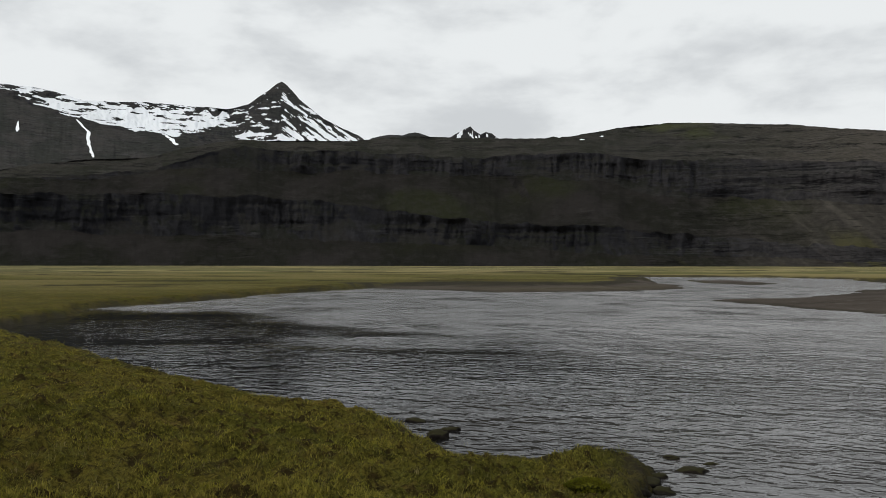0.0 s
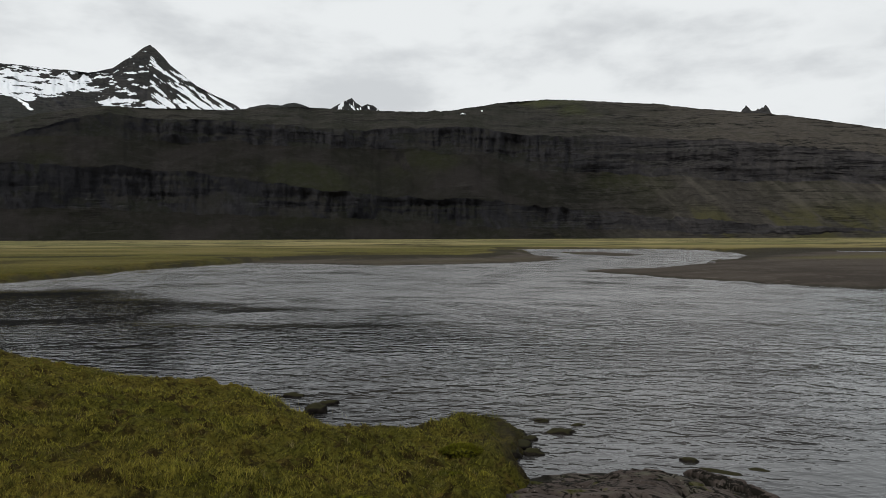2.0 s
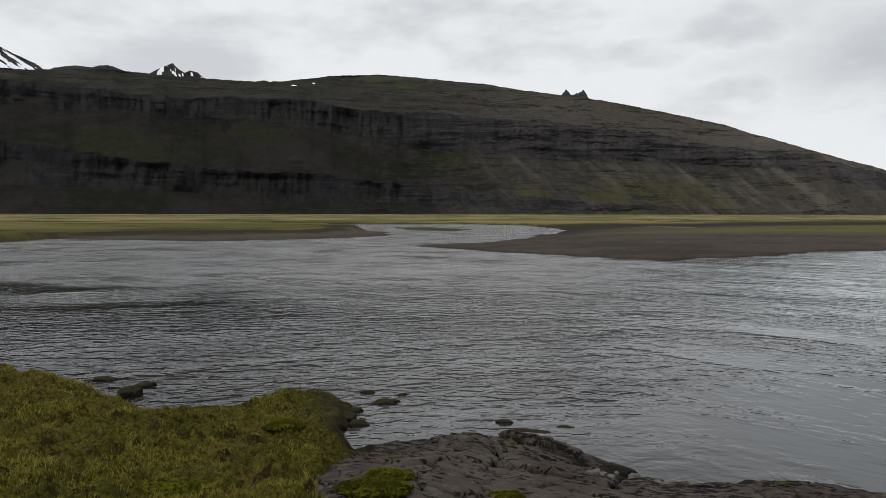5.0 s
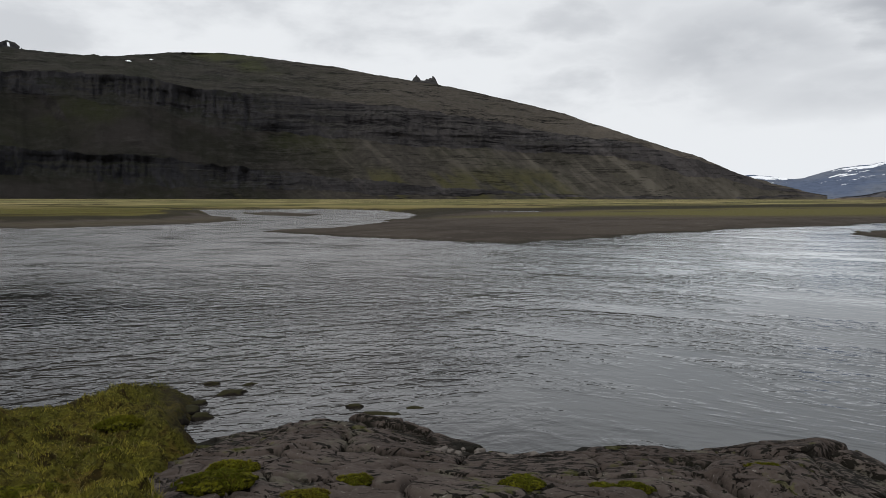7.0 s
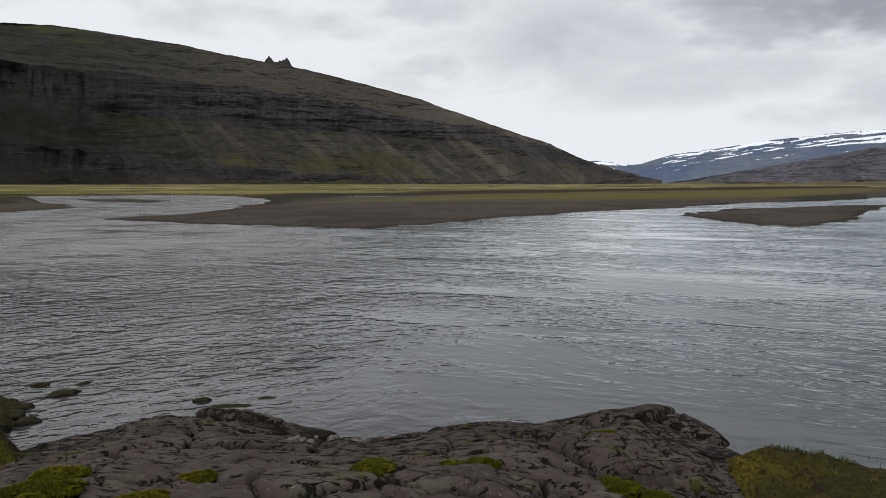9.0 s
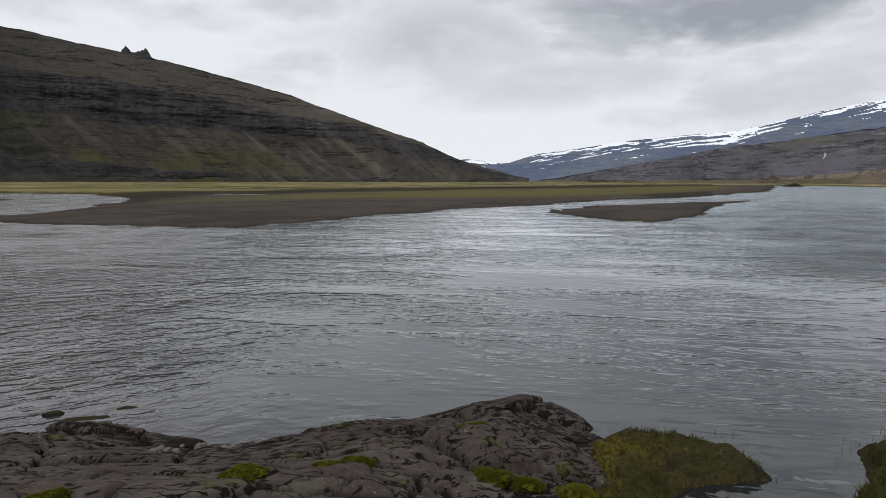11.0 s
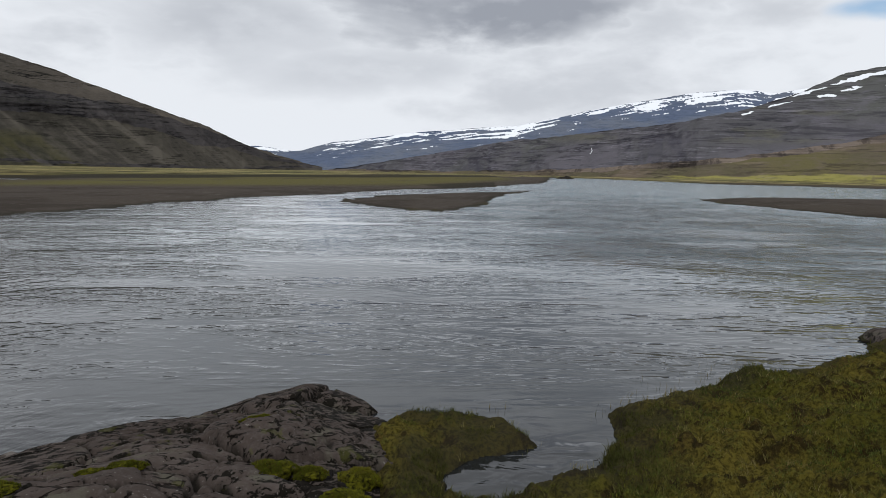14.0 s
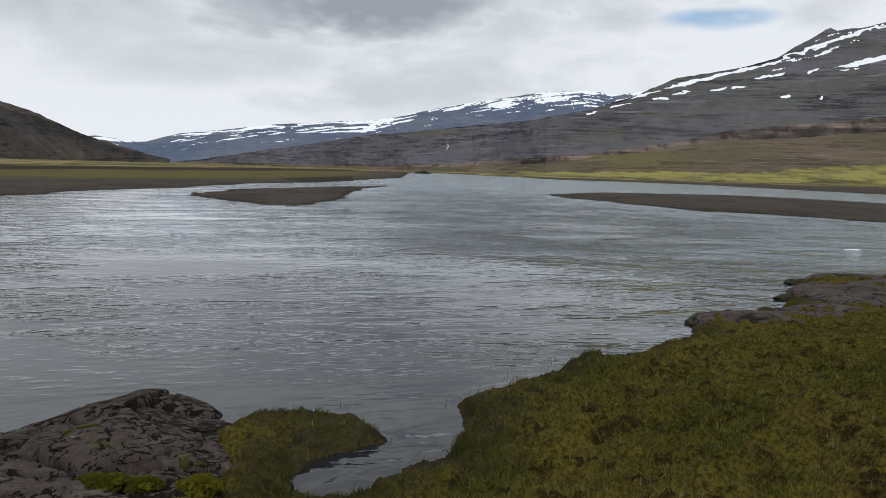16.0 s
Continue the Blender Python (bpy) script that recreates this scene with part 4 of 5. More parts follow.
def rock_material():
    m, nt, b = material("lichened_grey_rock", 0.85, 0.05)
    p = place(nt)
    n1, n2, n3 = grain(nt, p, 1.1, 6, 0.6), grain(nt, p, 14.0, 6, 0.7), grain(nt, p, 5.5, 8, 0.72, 0.3)
    col = mix(nt, remap(nt, n1, 0.35, 0.65), (0.029, 0.0225, 0.0195), (0.047, 0.0378, 0.0332))
    col = mix(nt, remap(nt, n2, 0.48, 0.72, 0.0, 0.75), col, (0.055, 0.047, 0.042))
    col = mix(nt, remap(nt, n3, 0.52, 0.64, 0.0, 0.45), col, (0.026, 0.021, 0.018))
    # pale green-grey lichen films
    col = mix(nt, remap(nt, grain(nt, p, 1.7, 6, 0.65), 0.54, 0.66, 0.0, 0.5), col, (0.060, 0.060, 0.042))
    # black crusts: small ragged flecks that follow the bedding and crowd at the waterline
    ledges = scaled(nt, p, (1, 1, 1), (0, 0, 44))
    fleck = grain(nt, scaled(nt, ledges, (7.5, 16.0, 11.0)), 1.0, 7, 0.66, 0.6)
    thick = grain(nt, p, 1.1, 4, 0.6)
    fleck = calc(nt, "ADD", calc(nt, "ADD", fleck, calc(nt, "MULTIPLY", attr(nt, "shade"), 0.085)), calc(nt, "MULTIPLY", calc(nt, "SUBTRACT", thick, 0.5), 0.34))
    weed = remap(nt, fleck, 0.572, 0.586)
    col = mix(nt, calc(nt, "MULTIPLY", weed, 0.95), col, (0.0045, 0.0040, 0.0030))
    speck = grain(nt, p, 30.0, 2, 0.5)
    col = mix(nt, remap(nt, speck, 0.69, 0.72, 0.0, 0.6), col, (0.13, 0.12, 0.11))
    bent = nt.nodes.new("ShaderNodeVectorMath")
    bent.operation = "MULTIPLY_ADD"
    wobble = nt.nodes.new("ShaderNodeTexNoise")
    put(nt, wobble.inputs["Vector"], p)
    wobble.inputs["Scale"].default_value = 2.2
    put(nt, bent.inputs[0], wobble.outputs["Color"])
    bent.inputs[1].default_value = (0.22, 0.22, 0.22)
    put(nt, bent.inputs[2], p)
    v = nt.nodes.new("ShaderNodeTexVoronoi")
    v.feature = "DISTANCE_TO_EDGE"
    v.inputs["Scale"].default_value = 2.4
    put(nt, v.inputs["Vector"], scaled(nt, scaled(nt, bent.outputs[0], (1, 1, 1), (0, 0, 42)), (0.55, 1.4, 1.2)))
    split = calc(nt, "MULTIPLY", remap(nt, v.outputs["Distance"], 0.006, 0.022, 1.0, 0.0), remap(nt, grain(nt, p, 1.9, 3), 0.50, 0.57))
    col = mix(nt, calc(nt, "MULTIPLY", split, 0.9), col, (0.006, 0.005, 0.004))
    col = mix(nt, attr(nt, "crust"), col, (0.006, 0.0055, 0.004))
    col = mix(nt, remap(nt, grain(nt, p, 2.2, 5, 0.6), 0.62, 0.66, 0.0, 0.5), col, (0.038, 0.039, 0.010))
    put(nt, b.inputs["Base Color"], tone(nt, col))
    bump(nt, b, calc(nt, "SUBTRACT", calc(nt, "MULTIPLY", calc(nt, "ADD", n2, n3), 0.30), calc(nt, "SUBTRACT", split, calc(nt, "MULTIPLY", weed, 0.4))), 1.0, 0.04)
    return m


BEDROCK = rock_material()


def outcrop():
    """The bedrock: slabs parted by joints, each slab a part."""
    x, y = np.meshgrid(np.arange(0.9, 9.5, 0.024), np.arange(0.9, 9.7, 0.024))
    h, d, water = outcrop_height(x, y)
    wx, wy = x + 0.14 * fbm(x * 1.6, y * 1.6, 4, 75), y + 0.14 * fbm(x * 1.6, y * 1.6, 4, 76)
    e1, v1, ox, oy = cell_edges(wx, wy, 90, 5)
    e2, v2, _, _ = cell_edges(wx, wy, 620, 6)
    # slabs stand proud of the joints, rounded at their edges, and tip against one another
    h = h + ((v1 - 0.5) * 0.12 + 0.05 * (np.sin(v1 * 57.0) * ox + np.cos(v1 * 91.0) * oy)) * smooth(e1, 0.0, 0.12)
    broken = smooth(fbm(x * 0.9, y * 0.9, 3, 77), -0.25, 0.1)
    h = h + (v2 - 0.5) * 0.035 * broken * smooth(e2, 0.0, 0.05)
    h = h - 0.045 * np.exp(-e1 / 0.08) - 0.09 * (1 - smooth(e1, 0.006, 0.040)) - 0.010 * np.exp(-e2 / 0.04) * broken - 0.04 * (1 - smooth(e2, 0.002, 0.022)) * broken
    # thin plates weather out along the bedding
    rise = h + 0.04 * fbm(x * 1.5, y * 1.5, 3, 80)
    h = h + 0.55 * (np.floor(rise / 0.07) * 0.07 + 0.07 * smooth(rise / 0.07 % 1.0, 0.55, 1.0) - rise) * smooth(fbm(x * 0.7, y * 0.7, 2, 81), -0.35, 0.2)
    h = h + 0.010 * fbm(x * 6, y * 6, 4, 78, 0.6)
    inland = smooth(water, 0.5, 1.2)
    z = h - 0.6 * (1 - smooth(d, -0.5, -0.1)) - 0.12 * inland * (1 - smooth(d + 0.3 * fbm(x * 0.9, y * 0.9, 3, 85), -0.1, 0.6)) - 0.20 * (1 - smooth(water, -0.1, 0.2))
    # black weed keeps to the joints and to the wave-washed crest
    shade = (1 - smooth(water, 0.7, 2.4)) * 0.8
    crust = 0.95 * (1 - smooth(e1 - 0.035 * fbm(x * 5, y * 5, 3, 86), 0.010, 0.042)) * smooth(fbm(x * 2.2, y * 2.2, 3, 84), -0.6, -0.2)
    crust = np.maximum(crust, 0.9 * (1 - smooth(e2 - 0.015 * fbm(x * 7, y * 7, 3, 87), 0.002, 0.012)) * broken * smooth(fbm(x * 1.6, y * 1.6, 3, 88), -0.1, 0.25))
    crust = np.clip(np.maximum(crust, smooth(-h + 0.06 * fbm(x * 2, y * 2, 3, 83), -0.05, -0.01) * 0.95), 0, 1)
    rock = tagged(new("rock_outcrop"), "low cracked grey bedrock sloping into the river", "rock")
    mat = BEDROCK
    quads = lambda v: v[:-1, :-1]
    inside = (quads(d) > -0.5) & (d[1:, 1:] > -0.5)
    ids = np.arange(x.size).reshape(x.shape)
    corner = np.stack([ids[:-1, :-1], ids[:-1, 1:], ids[1:, 1:], ids[1:, :-1]], -1)
    xyz, flatcrust, flatshade = np.stack([x, y, z], -1).reshape(-1, 3), crust.ravel(), shade.ravel()
    for v in np.unique(quads(v1)[inside]):
        q = corner[inside & (quads(v1) == v)]
        used, back = np.unique(q, return_inverse=True)
        me = bpy.data.meshes.new("slab")
        me.from_pydata(xyz[used].tolist(), [], back.reshape(-1, 4).tolist())
        me.polygons.foreach_set("use_smooth", np.ones(len(q), bool))
        me.attributes.new("crust", "FLOAT", "POINT").data.foreach_set("value", flatcrust[used].astype(np.float32))
        me.attributes.new("shade", "FLOAT", "POINT").data.foreach_set("value", flatshade[used].astype(np.float32))
        me.materials.append(mat)
        new("slab", me).parent = rock
    return rock


outcrop()


# ---------------------------------------------------------------- turf, reeds, moss and stones
def blade_mesh(name, x, y, z, height, width, lean, rng, margin=None):
    """Many grass blades in one mesh: each a bent strip that ends in a point."""
    n = len(x)
    turn, fall = rng.uniform(0, 2 * np.pi, n), rng.uniform(0, 2 * np.pi, n)
    dx, dy = np.cos(turn) * width, np.sin(turn) * width
    bx, by = np.cos(fall) * lean * height, np.sin(fall) * lean * height
    v = np.stack([np.stack([x - dx, y - dy, z], -1), np.stack([x + dx, y + dy, z], -1),
                  np.stack([x + dx * 0.7 + bx * 0.35, y + dy * 0.7 + by * 0.35, z + height * 0.6], -1),
                  np.stack([x - dx * 0.7 + bx * 0.35, y - dy * 0.7 + by * 0.35, z + height * 0.6], -1),
                  np.stack([x + bx, y + by, z + height], -1)], 1).reshape(-1, 3)
    k = np.arange(n)[:, None] * 5
    loops = np.concatenate([k + [0, 1, 2, 3], k + [3, 2, 4]], 1).ravel()
    starts = (np.arange(n)[:, None] * 7 + [0, 4]).ravel()
    me = bpy.data.meshes.new(name)
    me.vertices.add(len(v))
    me.vertices.foreach_set("co", v.astype(np.float32).ravel())
    me.loops.add(len(loops))
    me.loops.foreach_set("vertex_index", loops.astype(np.int32))
    me.polygons.add(len(starts))
    me.polygons.foreach_set("loop_start", starts.astype(np.int32))
    me.update(calc_edges=True)
    if margin is not None:
        me.attributes.new("margin", "FLOAT", "POINT").data.foreach_set("value", np.repeat(margin, 5).astype(np.float32))
    me.validate()
    return me


def grass_material(name, fresh, olive, straw, mixes=(0.35, 0.8), dry=None):
    m, nt, b = material(name, 0.85, 0.04)
    g = nt.nodes.new("ShaderNodeNewGeometry")
    own, p = g.outputs["Random Per Island"], g.outputs["Position"]
    patch = calc(nt, "ADD", calc(nt, "MULTIPLY", own, 0.5), calc(nt, "MULTIPLY", remap(nt, grain(nt, p, 0.5, 5, 0.6), 0.3, 0.7), 0.5))
    col = mix(nt, remap(nt, patch, 0.25, 0.75), fresh, olive)
    col = mix(nt, remap(nt, calc(nt, "ADD", own, calc(nt, "MULTIPLY", grain(nt, p, 1.7, 3), 0.3)), mixes[1], mixes[1] + 0.25), col, straw)
    col = mix(nt, remap(nt, grain(nt, p, 0.9, 5, 0.65), 0.52, 0.64, 0.0, 0.5), col, (0.056, 0.040, 0.011))
    if dry:
        # upstream the bank is drier and paler
        xyz = nt.nodes.new("ShaderNodeSeparateXYZ")
        put(nt, xyz.inputs[0], p)
        col = mix(nt, calc(nt, "MULTIPLY", remap(nt, xyz.outputs[0], 1.0, 5.0, 1.0, 0.0), remap(nt, calc(nt, "ADD", own, grain(nt, p, 2.5, 4)), 0.5, 1.2, 0.25, 0.9)), col, dry)
        # moss among the grass, and brown dead hollows
        col = mix(nt, calc(nt, "MULTIPLY", remap(nt, grain(nt, p, 2.6, 6, 0.70), 0.53, 0.60), remap(nt, xyz.outputs[0], 3.0, 8.0, 0.85, 0.45)), col, (0.120, 0.110, 0.013))
        col = mix(nt, remap(nt, grain(nt, p, 4.6, 5, 0.68), 0.55, 0.61, 0.0, 0.80), col, (0.020, 0.016, 0.005))
        # the wet margin is brown sedge
        col = mix(nt, calc(nt, "MULTIPLY", attr(nt, "margin"), remap(nt, own, 0.0, 1.0, 0.60, 0.95)), col, (0.022, 0.0225, 0.006))
    put(nt, b.inputs["Base Color"], tone(nt, col))
    return m


TURF_BLADE = grass_material("turf_blades", (0.028, 0.040, 0.008), (0.054, 0.053, 0.012), (0.12, 0.095, 0.038), (0.35, 0.95), (0.150, 0.126, 0.022))
BLEACHED = grass_material("bleached_blades", (0.050, 0.050, 0.012), (0.080, 0.070, 0.018), (0.135, 0.110, 0.048), (0.35, 0.75))
REED = grass_material("reed_blades", (0.035, 0.040, 0.010), (0.06, 0.05, 0.015), (0.10, 0.08, 0.03))
MOSS = grass_material("moss_fronds", (0.036, 0.042, 0.004), (0.084, 0.080, 0.006), (0.035, 0.026, 0.006), (0.35, 0.80))


def turf():
    rng = np.random.RandomState(3)
    meadow = NEAR_SHORE + [(60.0, -60.0), (-30.0, -30.0), (-45.0, 20.0), (-30.0, 40.0)]

    def scatter(n, near, rock_gap):
        """Places on the near bank, thinning with distance: x, y, z, distance, and depth into the water."""
        r = np.exp(rng.uniform(math.log(near), math.log(34.0), n))
        a = np.radians(rng.uniform(-34, 118, n))
        x, y = r * np.sin(a), r * np.cos(a)
        ok = (inside_by(x, y, meadow) > 0.02) & (inside_by(x, y, OUTCROP) < rock_gap + 0.30 * fbm(x * 1.4, y * 1.4, 4, 37) + 0.30 * fbm(x * 0.6, y * 0.6, 2, 38))
        x, y, r = x[ok], y[ok], r[ok]
        z, _, _, w, _, _ = ground_height(x, y)
        ok = w < -0.012
        return x[ok], y[ok], z[ok], r[ok], w[ok]

    x, y, z, r, w = scatter(1050000, 3.2, -0.06)
    clump = vnoise(x * 1.8, y * 1.8, 30) * 0.5 + vnoise(x * 6, y * 6, 31) * 0.5
    ok = rng.rand(len(x)) < 0.22 + 0.85 * smooth(clump, 0.36, 0.60)
    x, y, z, r, w, clump = x[ok], y[ok], z[ok], r[ok], w[ok], clump[ok]
    tall = np.where(rng.rand(len(x)) < 0.04, 1.8, 1.0) * (1 + 0.5 * smooth(vnoise(x * 0.9, y * 0.9, 33), 0.62, 0.82))
    edge = 1.0 + 0.9 * (1 - smooth(-w, 0.03, 0.30))
    height = edge * (0.008 + 0.034 * smooth(clump, 0.34, 0.72)) * rng.uniform(0.6, 1.3, len(x)) * tall
    width = (0.0012 + 0.00032 * r) * rng.uniform(0.7, 1.3, len(x))
    me = blade_mesh("turf", x, y, z - 0.01, height, width, rng.uniform(0.2, 1.1, len(x)), rng, (1 - smooth(-w + 0.15 * fbm(x * 3, y * 3, 3, 39), 0.12, 0.90)) * smooth(x, -1.0, 3.0))
    me.materials.append(TURF_BLADE)
    tagged(new("grass", me), "short olive turf with straw-coloured dead blades on the bank", "grass", kind="stuff")

    # tufts of longer, bleached blades
    x, y, z, r, w = scatter(9000, 3.2, -0.2)
    ok = (rng.rand(len(x)) < 0.25 + 0.75 * smooth(vnoise(x * 0.8, y * 0.8, 34), 0.45, 0.7)) & (x < 20)
    x, y, z, r = [np.repeat(v[ok], 12) for v in (x, y, z, r)]
    x, y = x + rng.normal(0, 0.022, len(x)), y + rng.normal(0, 0.022, len(x))
    me = blade_mesh("tufts", x, y, z - 0.01, rng.uniform(0.03, 0.10, len(x)), (0.0010 + 0.00020 * r) * rng.uniform(0.7, 1.2, len(x)), rng.uniform(0.15, 0.9, len(x)), rng)
    me.materials.append(BLEACHED)
    tagged(new("long_grass", me), "tufts of longer bleached grass standing out of the turf", "grass", kind="stuff")


turf()


def stone_mesh(name, seed, size, flat, detail=3):
    """A water-worn stone."""
    bm = bmesh.new()
    bmesh.ops.create_icosphere(bm, subdivisions=detail, radius=1.0)
    for v in bm.verts:
        p = v.co.copy()
        k = 1 + 0.30 * noise.noise(p * 1.3 + Vector((seed, 0, 0))) + 0.22 * noise.noise(p * 3.1 + Vector((0, seed, 0))) + 0.10 * noise.noise(p * 7.5 + Vector((seed, 0, 0))) + 0.05 * noise.noise(p * 17)
        v.co = Vector((p.x * size[0] * k, p.y * size[1] * k, p.z * flat * k))
    me = bpy.data.meshes.new(name)
    bm.to_mesh(me)
    bm.free()
    me.polygons.foreach_set("use_smooth", np.ones(len(me.polygons), bool))
    return me


def stone_material(name, a, b_, top):
    m, nt, b = material(name, 0.85, 0.04)
    g = nt.nodes.new("ShaderNodeNewGeometry")
    s = nt.nodes.new("ShaderNodeSeparateXYZ")
    put(nt, s.inputs[0], g.outputs["Normal"])
    n = grain(nt, g.outputs["Position"], 9.0, 6, 0.65)
    col = mix(nt, remap(nt, n, 0.35, 0.65), a, b_)
    f = calc(nt, "ADD", s.outputs[2], calc(nt, "MULTIPLY", calc(nt, "SUBTRACT", n, 0.5), 0.9))
    col = mix(nt, remap(nt, f, 0.55, 0.85), col, top)
    put(nt, b.inputs["Base Color"], tone(nt, col))
    bump(nt, b, n, 0.8, 0.02)
    return m


WET_STONE = stone_material("wet_dark_stone", (0.006, 0.005, 0.004), (0.012, 0.010, 0.008), (0.014, 0.013, 0.006))
FOAM = stone_material("broken_water", (0.20, 0.22, 0.23), (0.40, 0.42, 0.43), (0.46, 0.48, 0.50))
COBBLE = stone_material("pale_cobble", (0.045, 0.039, 0.035), (0.080, 0.070, 0.063), (0.070, 0.062, 0.056))


def stone(name, label, x, y, z, size, flat, turn, mat, seed, category="stone"):
    me = stone_mesh(name, seed, size, flat)
    me.materials.append(mat)
    ob = tagged(new(name, me), label, category)
    ob.matrix_world = pose(x, y, z, 0, 0, turn)
    return ob


def slab_rock(x, y, z, a, b, high, turn, seed):
    """A low bedrock slab: flat on top, rounded at the rim, split by a few open joints lined with black crust."""
    u, v = np.meshgrid(np.linspace(-1.06, 1.06, 70), np.linspace(-1.06, 1.06, 50))
    px, py = u * a, v * b
    q = (np.abs(u) ** 2.6 + np.abs(v) ** 2.6) ** (1 / 2.6) + 0.16 * fbm(px * 1.3, py * 1.3, 3, seed)
    rim = np.sqrt(np.maximum(1 - np.clip(q, 0, 1) ** 5, 0))
    joint = np.minimum(np.abs(fbm(px * 0.55, py * 1.1, 2, seed + 1)), 0.8 * np.abs(fbm(px * 0.9 + 7, py * 0.6, 2, seed + 2)))
    top = high * (0.85 + 0.12 * fbm(px * 0.8, py * 0.8, 3, seed + 3)) + 0.012 * fbm(px * 6, py * 6, 3, seed + 4) - 0.05 * (1 - smooth(joint, 0.01, 0.05))
    me = grid_mesh("shore_slab", px, py, -0.12 + (top + 0.12) * rim - 0.4 * smooth(q, 1.0, 1.15),
                   {"crust": 0.95 * (1 - smooth(joint, 0.02, 0.05)), "shade": 0.3 * smooth(q, 0.7, 0.95)})
    me.materials.append(BEDROCK)
    ob = tagged(new("shore_slab", me), "flat grey bedrock slab with black crust in its joints", "rock")
    ob.matrix_world = pose(x, y, z, 0, 0, turn)
    return ob


def stones():
    wet = "dark mossy stone awash beside the bank"
    # place, half lengths, half height, turn
    for k, (x, y, z, a, b, h, turn) in enumerate([
            (3.53, 11.45, 0.0, 0.13, 0.09, 0.05, -20), (3.63, 10.75, 0.0, 0.21, 0.15, 0.06, -15), (4.04, 11.13, -0.02, 0.15, 0.07, 0.05, 10),
            (4.87, 9.08, 0.0, 0.13, 0.09, 0.05, -30), (5.57, 8.58, -0.03, 0.15, 0.07, 0.05, -35), (5.02, 8.6, -0.02, 0.30, 0.09, 0.04, -38),
            (2.85, 10.6, 0.02, 0.17, 0.13, 0.08, 0), (3.05, 10.45, 0.0, 0.14, 0.10, 0.06, 30), (2.72, 10.0, 0.03, 0.21, 0.16, 0.09, 20), (2.9, 9.75, 0.0, 0.16, 0.12, 0.07, -10),
            (2.55, 9.65, 0.04, 0.18, 0.14, 0.09, 50), (2.5, 10.35, 0.06, 0.12, 0.09, 0.07, 15), (2.4, 9.95, 0.08, 0.13, 0.09, 0.07, -40), (2.75, 10.95, 0.03, 0.12, 0.08, 0.06, 5), (2.2, 9.6, 0.08, 0.11, 0.08, 0.06, 60),
            (3.0, 10.85, 0.0, 0.09, 0.07, 0.05, -10), (-0.12, 12.75, 0.03, 0.22, 0.15, 0.11, 20), (-0.55, 14.1, 0.0, 0.22, 0.10, 0.06, -25), (0.1, 13.35, 0.0, 0.20, 0.10, 0.07, 10)]):
        tagged(stone("mossy_stone", wet, x, y, z, (a, b), h, turn, WET_STONE, 3.7 * k + 1), group="stones at the water's edge")
    rng = np.random.RandomState(8)
    for k, (x, y) in enumerate([(4.55, 6.38), (4.68, 6.36), (4.72, 6.27), (5.0, 6.1), (5.1, 5.98), (5.14, 5.9), (4.98, 6.26), (4.66, 6.46), (4.95, 6.5), (5.08, 6.36), (4.4, 6.5), (5.4, 5.8)]):
        h = outcrop_height(np.array([x]), np.array([y]))[0]
        s = rng.uniform(0.035, 0.075)
        tagged(stone("cobble", "pale rounded cobble lodged on the bedrock", x, y, float(h[0]), (s, s * rng.uniform(0.6, 0.9)), s * 0.55, rng.uniform(0, 180), COBBLE, 50 + 2.3 * k),
               group="cobbles on the bedrock")
    for k, (x, y, z, a, b, h, turn) in enumerate([
            (15.9, -5.3, 0.02, 1.9, 0.75, 0.26, -75), (17.3, -6.9, 0.04, 1.5, 0.8, 0.24, -60), (19.0, -8.0, 0.04, 1.7, 0.9, 0.26, -50), (21.0, -7.9, 0.0, 1.9, 0.75, 0.24, -35), (21.3, -9.6, 0.05, 1.9, 1.1, 0.30, -50),
            (23.2, -9.2, 0.0, 1.6, 0.8, 0.24, -50)]):
        tagged(slab_rock(x, y, z, a, b, h, turn, 90 + 5 * k), group="rocks along the bank")
    for k, (x, y, z, a, b, h, turn) in enumerate([(15.75, -3.65, 0.0, 0.42, 0.22, 0.10, -30), (16.5, -3.85, 0.0, 0.30, 0.16, 0.08, -25), (17.0, -4.55, 0.0, 0.40, 0.14, 0.07, -10), (17.5, -5.5, 0.0, 0.35, 0.2, 0.09, -20), (19.6, -6.5, 0.0, 0.5, 0.2, 0.09, -35), (22.6, -7.6, 0.0, 0.6, 0.2, 0.08, -20)]):
        tagged(stone("shore_rock", "low rock black with weed at the waterline", x, y, z, (a, b), h, turn, WET_STONE, 140 + 5.1 * k, "rock"), group="weedy rocks at the waterline")
    stone("breaking_wave", "small white wave breaking in the fast current", 34.3, -13.8, 0.0, (0.13, 0.34), 0.05, 10, FOAM, 207, "wave")


stones()


def on_land(x, y):
    rock, d, _ = outcrop_height(np.array([x]), np.array([y]))
    z = ground_height(np.array([x]), np.array([y]))[0]
    return float(rock[0]) if d[0] > 0.1 else float(z[0])


def moss_material():
    m, nt, b = material("moss_mound", 0.95, 0.02)
    p = place(nt)
    n = grain(nt, p, 28.0, 5, 0.65)
    put(nt, b.inputs["Base Color"], mix(nt, remap(nt, n, 0.38, 0.62), (0.012, 0.012, 0.003), (0.070, 0.068, 0.006)))
    bump(nt, b, n, 1.0, 0.03)
    return m


MOSS_MOUND = moss_material()


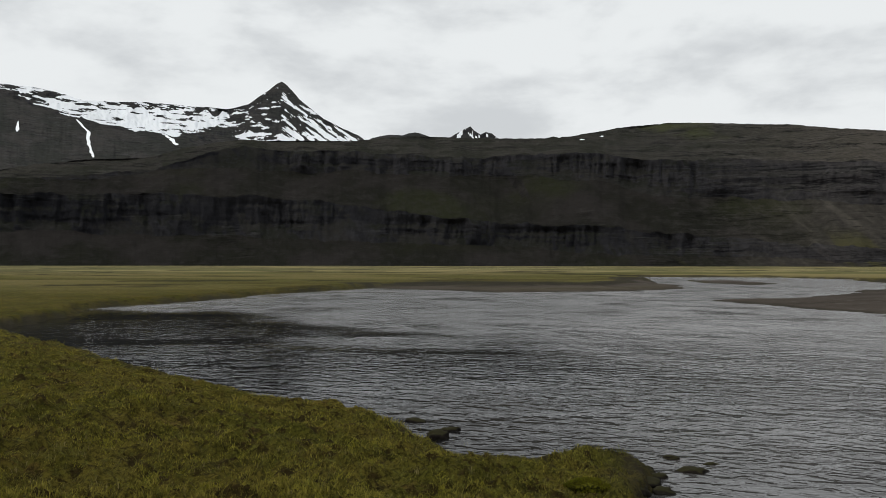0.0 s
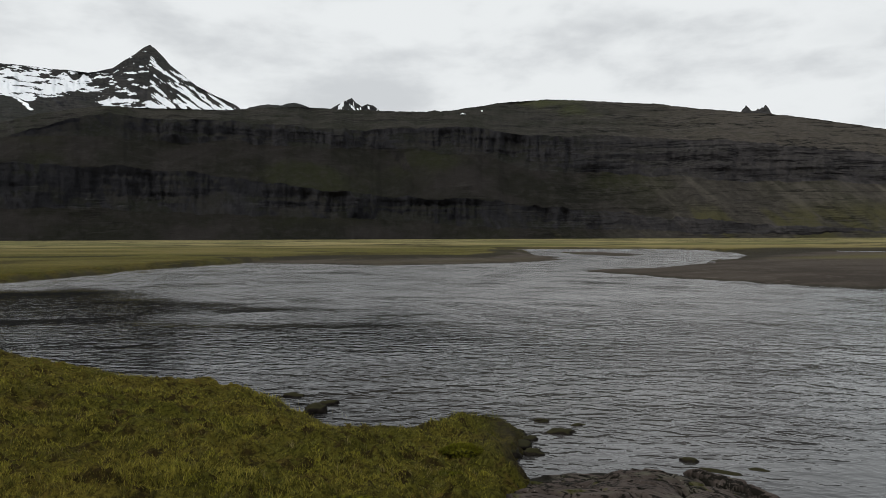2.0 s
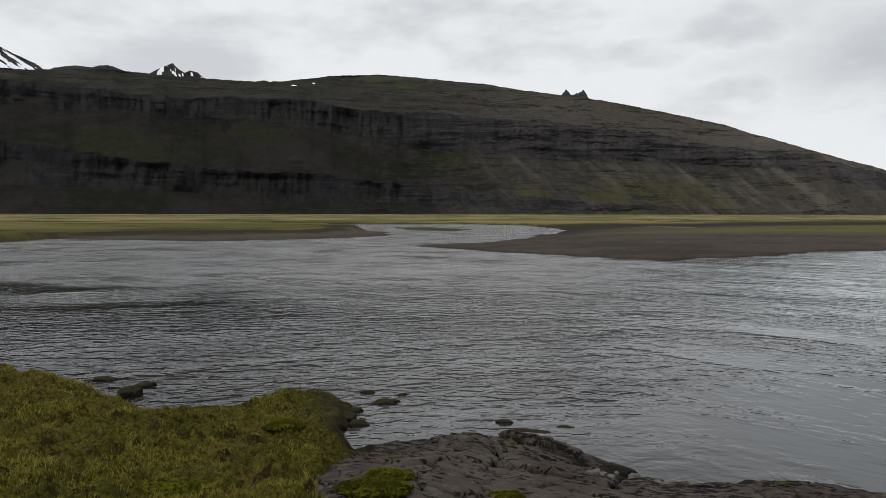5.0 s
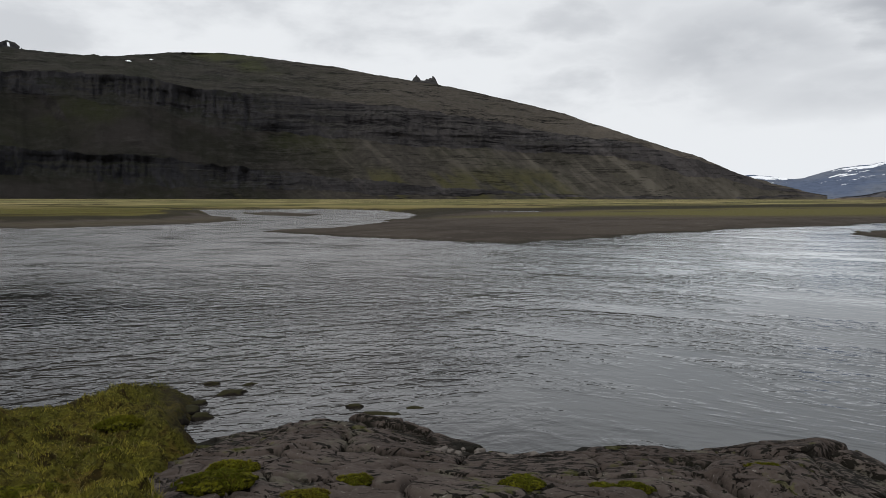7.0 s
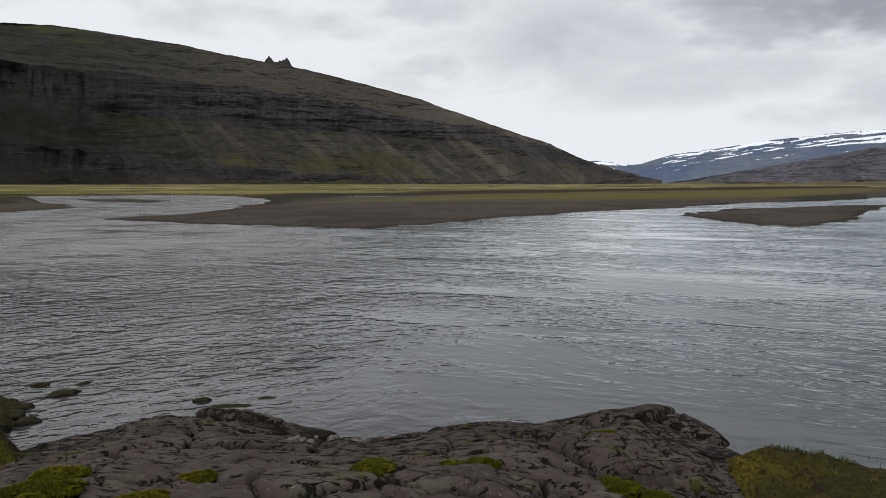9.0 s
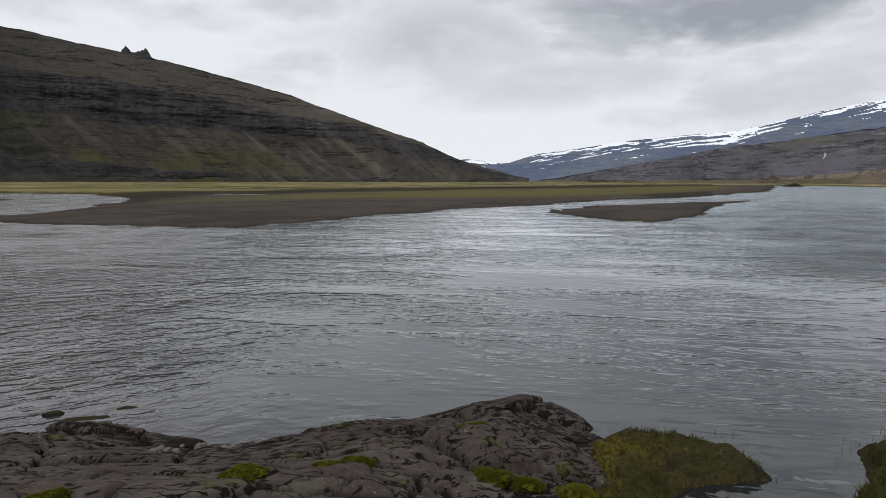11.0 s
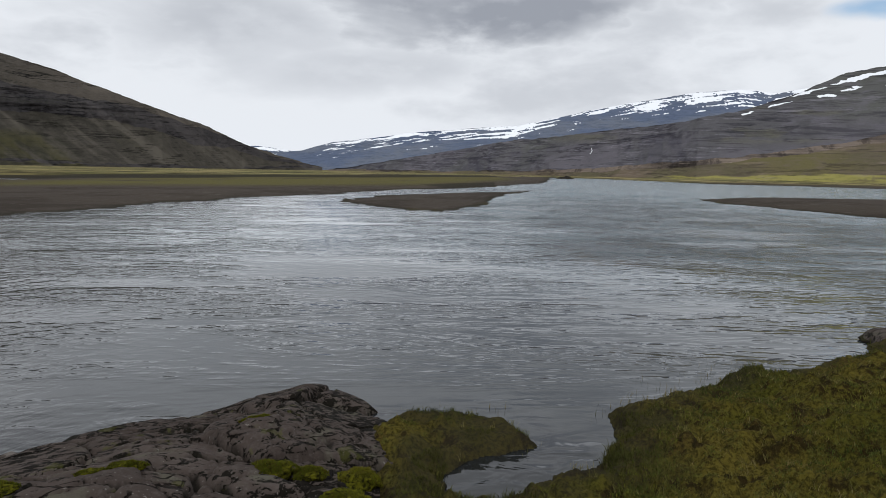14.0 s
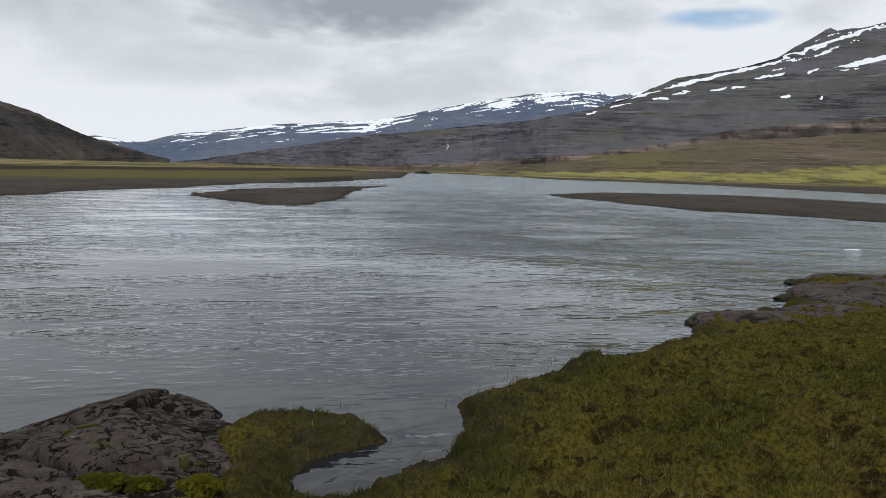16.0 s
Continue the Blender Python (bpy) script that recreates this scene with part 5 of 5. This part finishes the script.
def moss_cushion(x, y, a, b, turn, seed):
    """A cushion of moss: a soft mound covered with fronds."""
    rng = np.random.RandomState(seed)
    base = tagged(new("moss_cushion"), "bright yellow-green moss cushion " + ("growing on the bedrock" if inside_by(np.array([x]), np.array([y]), OUTCROP)[0] > 0 else "swelling out of the turf"), "moss", "moss cushions")
    base.matrix_world = pose(x, y, on_land(x, y) - 0.02, 0, 0, turn)
    a, b = 0.8 * a, 0.8 * b
    me = stone_mesh("mound", seed * 1.7, (a, b), 0.55 * b, 4)
    me.materials.append(MOSS_MOUND)
    new("mound", me).parent = base
    n = int(5000 * (a * b / 0.03) ** 0.6)
    q, t = np.sqrt(rng.rand(n)), rng.uniform(0, 2 * np.pi, n)
    edge = 1 + 0.25 * np.sin(t * 3 + seed) + 0.12 * np.sin(t * 7 + seed * 2)
    fx, fy = q * np.cos(t) * a * edge, q * np.sin(t) * b * edge
    fz = 0.58 * b * np.sqrt(np.maximum(0, 1.02 - q ** 2)) - 0.012 + 0.016 * fbm(fx * 14, fy * 14, 3, seed)
    me = blade_mesh("fronds", fx, fy, fz, rng.uniform(0.008, 0.024, n), np.full(n, 0.0035), rng.uniform(0.3, 1.2, n), rng)
    me.materials.append(MOSS)
    new("fronds", me).parent = base


for k, (x, y, a, b, turn) in enumerate([
        (4.12, 4.46, 0.21, 0.13, -40), (4.68, 4.06, 0.15, 0.10, -40), (4.95, 3.98, 0.17, 0.10, -45), (4.32, 4.74, 0.12, 0.08, -40), (2.08, 5.93, 0.20, 0.13, -20),
        (1.85, 5.45, 0.34, 0.18, -25), (2.41, 5.04, 0.20, 0.12, -30), (2.98, 5.32, 0.17, 0.11, -30), (5.68, 3.08, 0.24, 0.20, -60), (5.88, 2.82, 0.18, 0.14, -60), (6.15, 2.45, 0.24, 0.19, -70), (5.62, 2.34, 0.28, 0.21, -60),
        (5.2, 2.1, 0.30, 0.20, -60), (4.65, 3.13, 0.16, 0.10, -50), (0.45, 6.1, 0.62, 0.36, -10), (1.3, 7.6, 0.3, 0.2, 10), (1.75, 8.9, 0.34, 0.2, -20), (2.2, 5.85, 0.14, 0.10, 0), (6.55, 3.75, 0.22, 0.07, -50), (18.1, -6.25, 0.45, 0.24, -35)]):
    moss_cushion(x, y, a, b, turn, 100 + k)


def reed_tuft(x, y, seed):
    rng = np.random.RandomState(seed)
    n = 14
    fx, fy = rng.normal(0, 0.17, n), rng.normal(0, 0.13, n)
    me = blade_mesh("reed_tuft", fx, fy, np.full(n, -0.08), rng.uniform(0.10, 0.20, n), np.full(n, 0.0035), rng.uniform(0.02, 0.35, n), rng)
    me.materials.append(REED)
    ob = tagged(new("reed_tuft", me), "thin dark reeds standing in shallow water", "reeds", kind="stuff")
    ob.matrix_world = pose(x, y, 0.0)


for k, (x, y) in enumerate([(11.84, -0.48), (12.3, -0.66), (12.6, -1.1), (10.1, 0.35), (9.7, 0.55), (10.76, 0.0), (9.3, 0.45), (8.95, 1.9), (8.6, 2.8),
                            (7.9, 1.3), (11.3, -0.5), (0.05, 12.3), (-0.6, 13.6)]):
    reed_tuft(x, y, 300 + k)
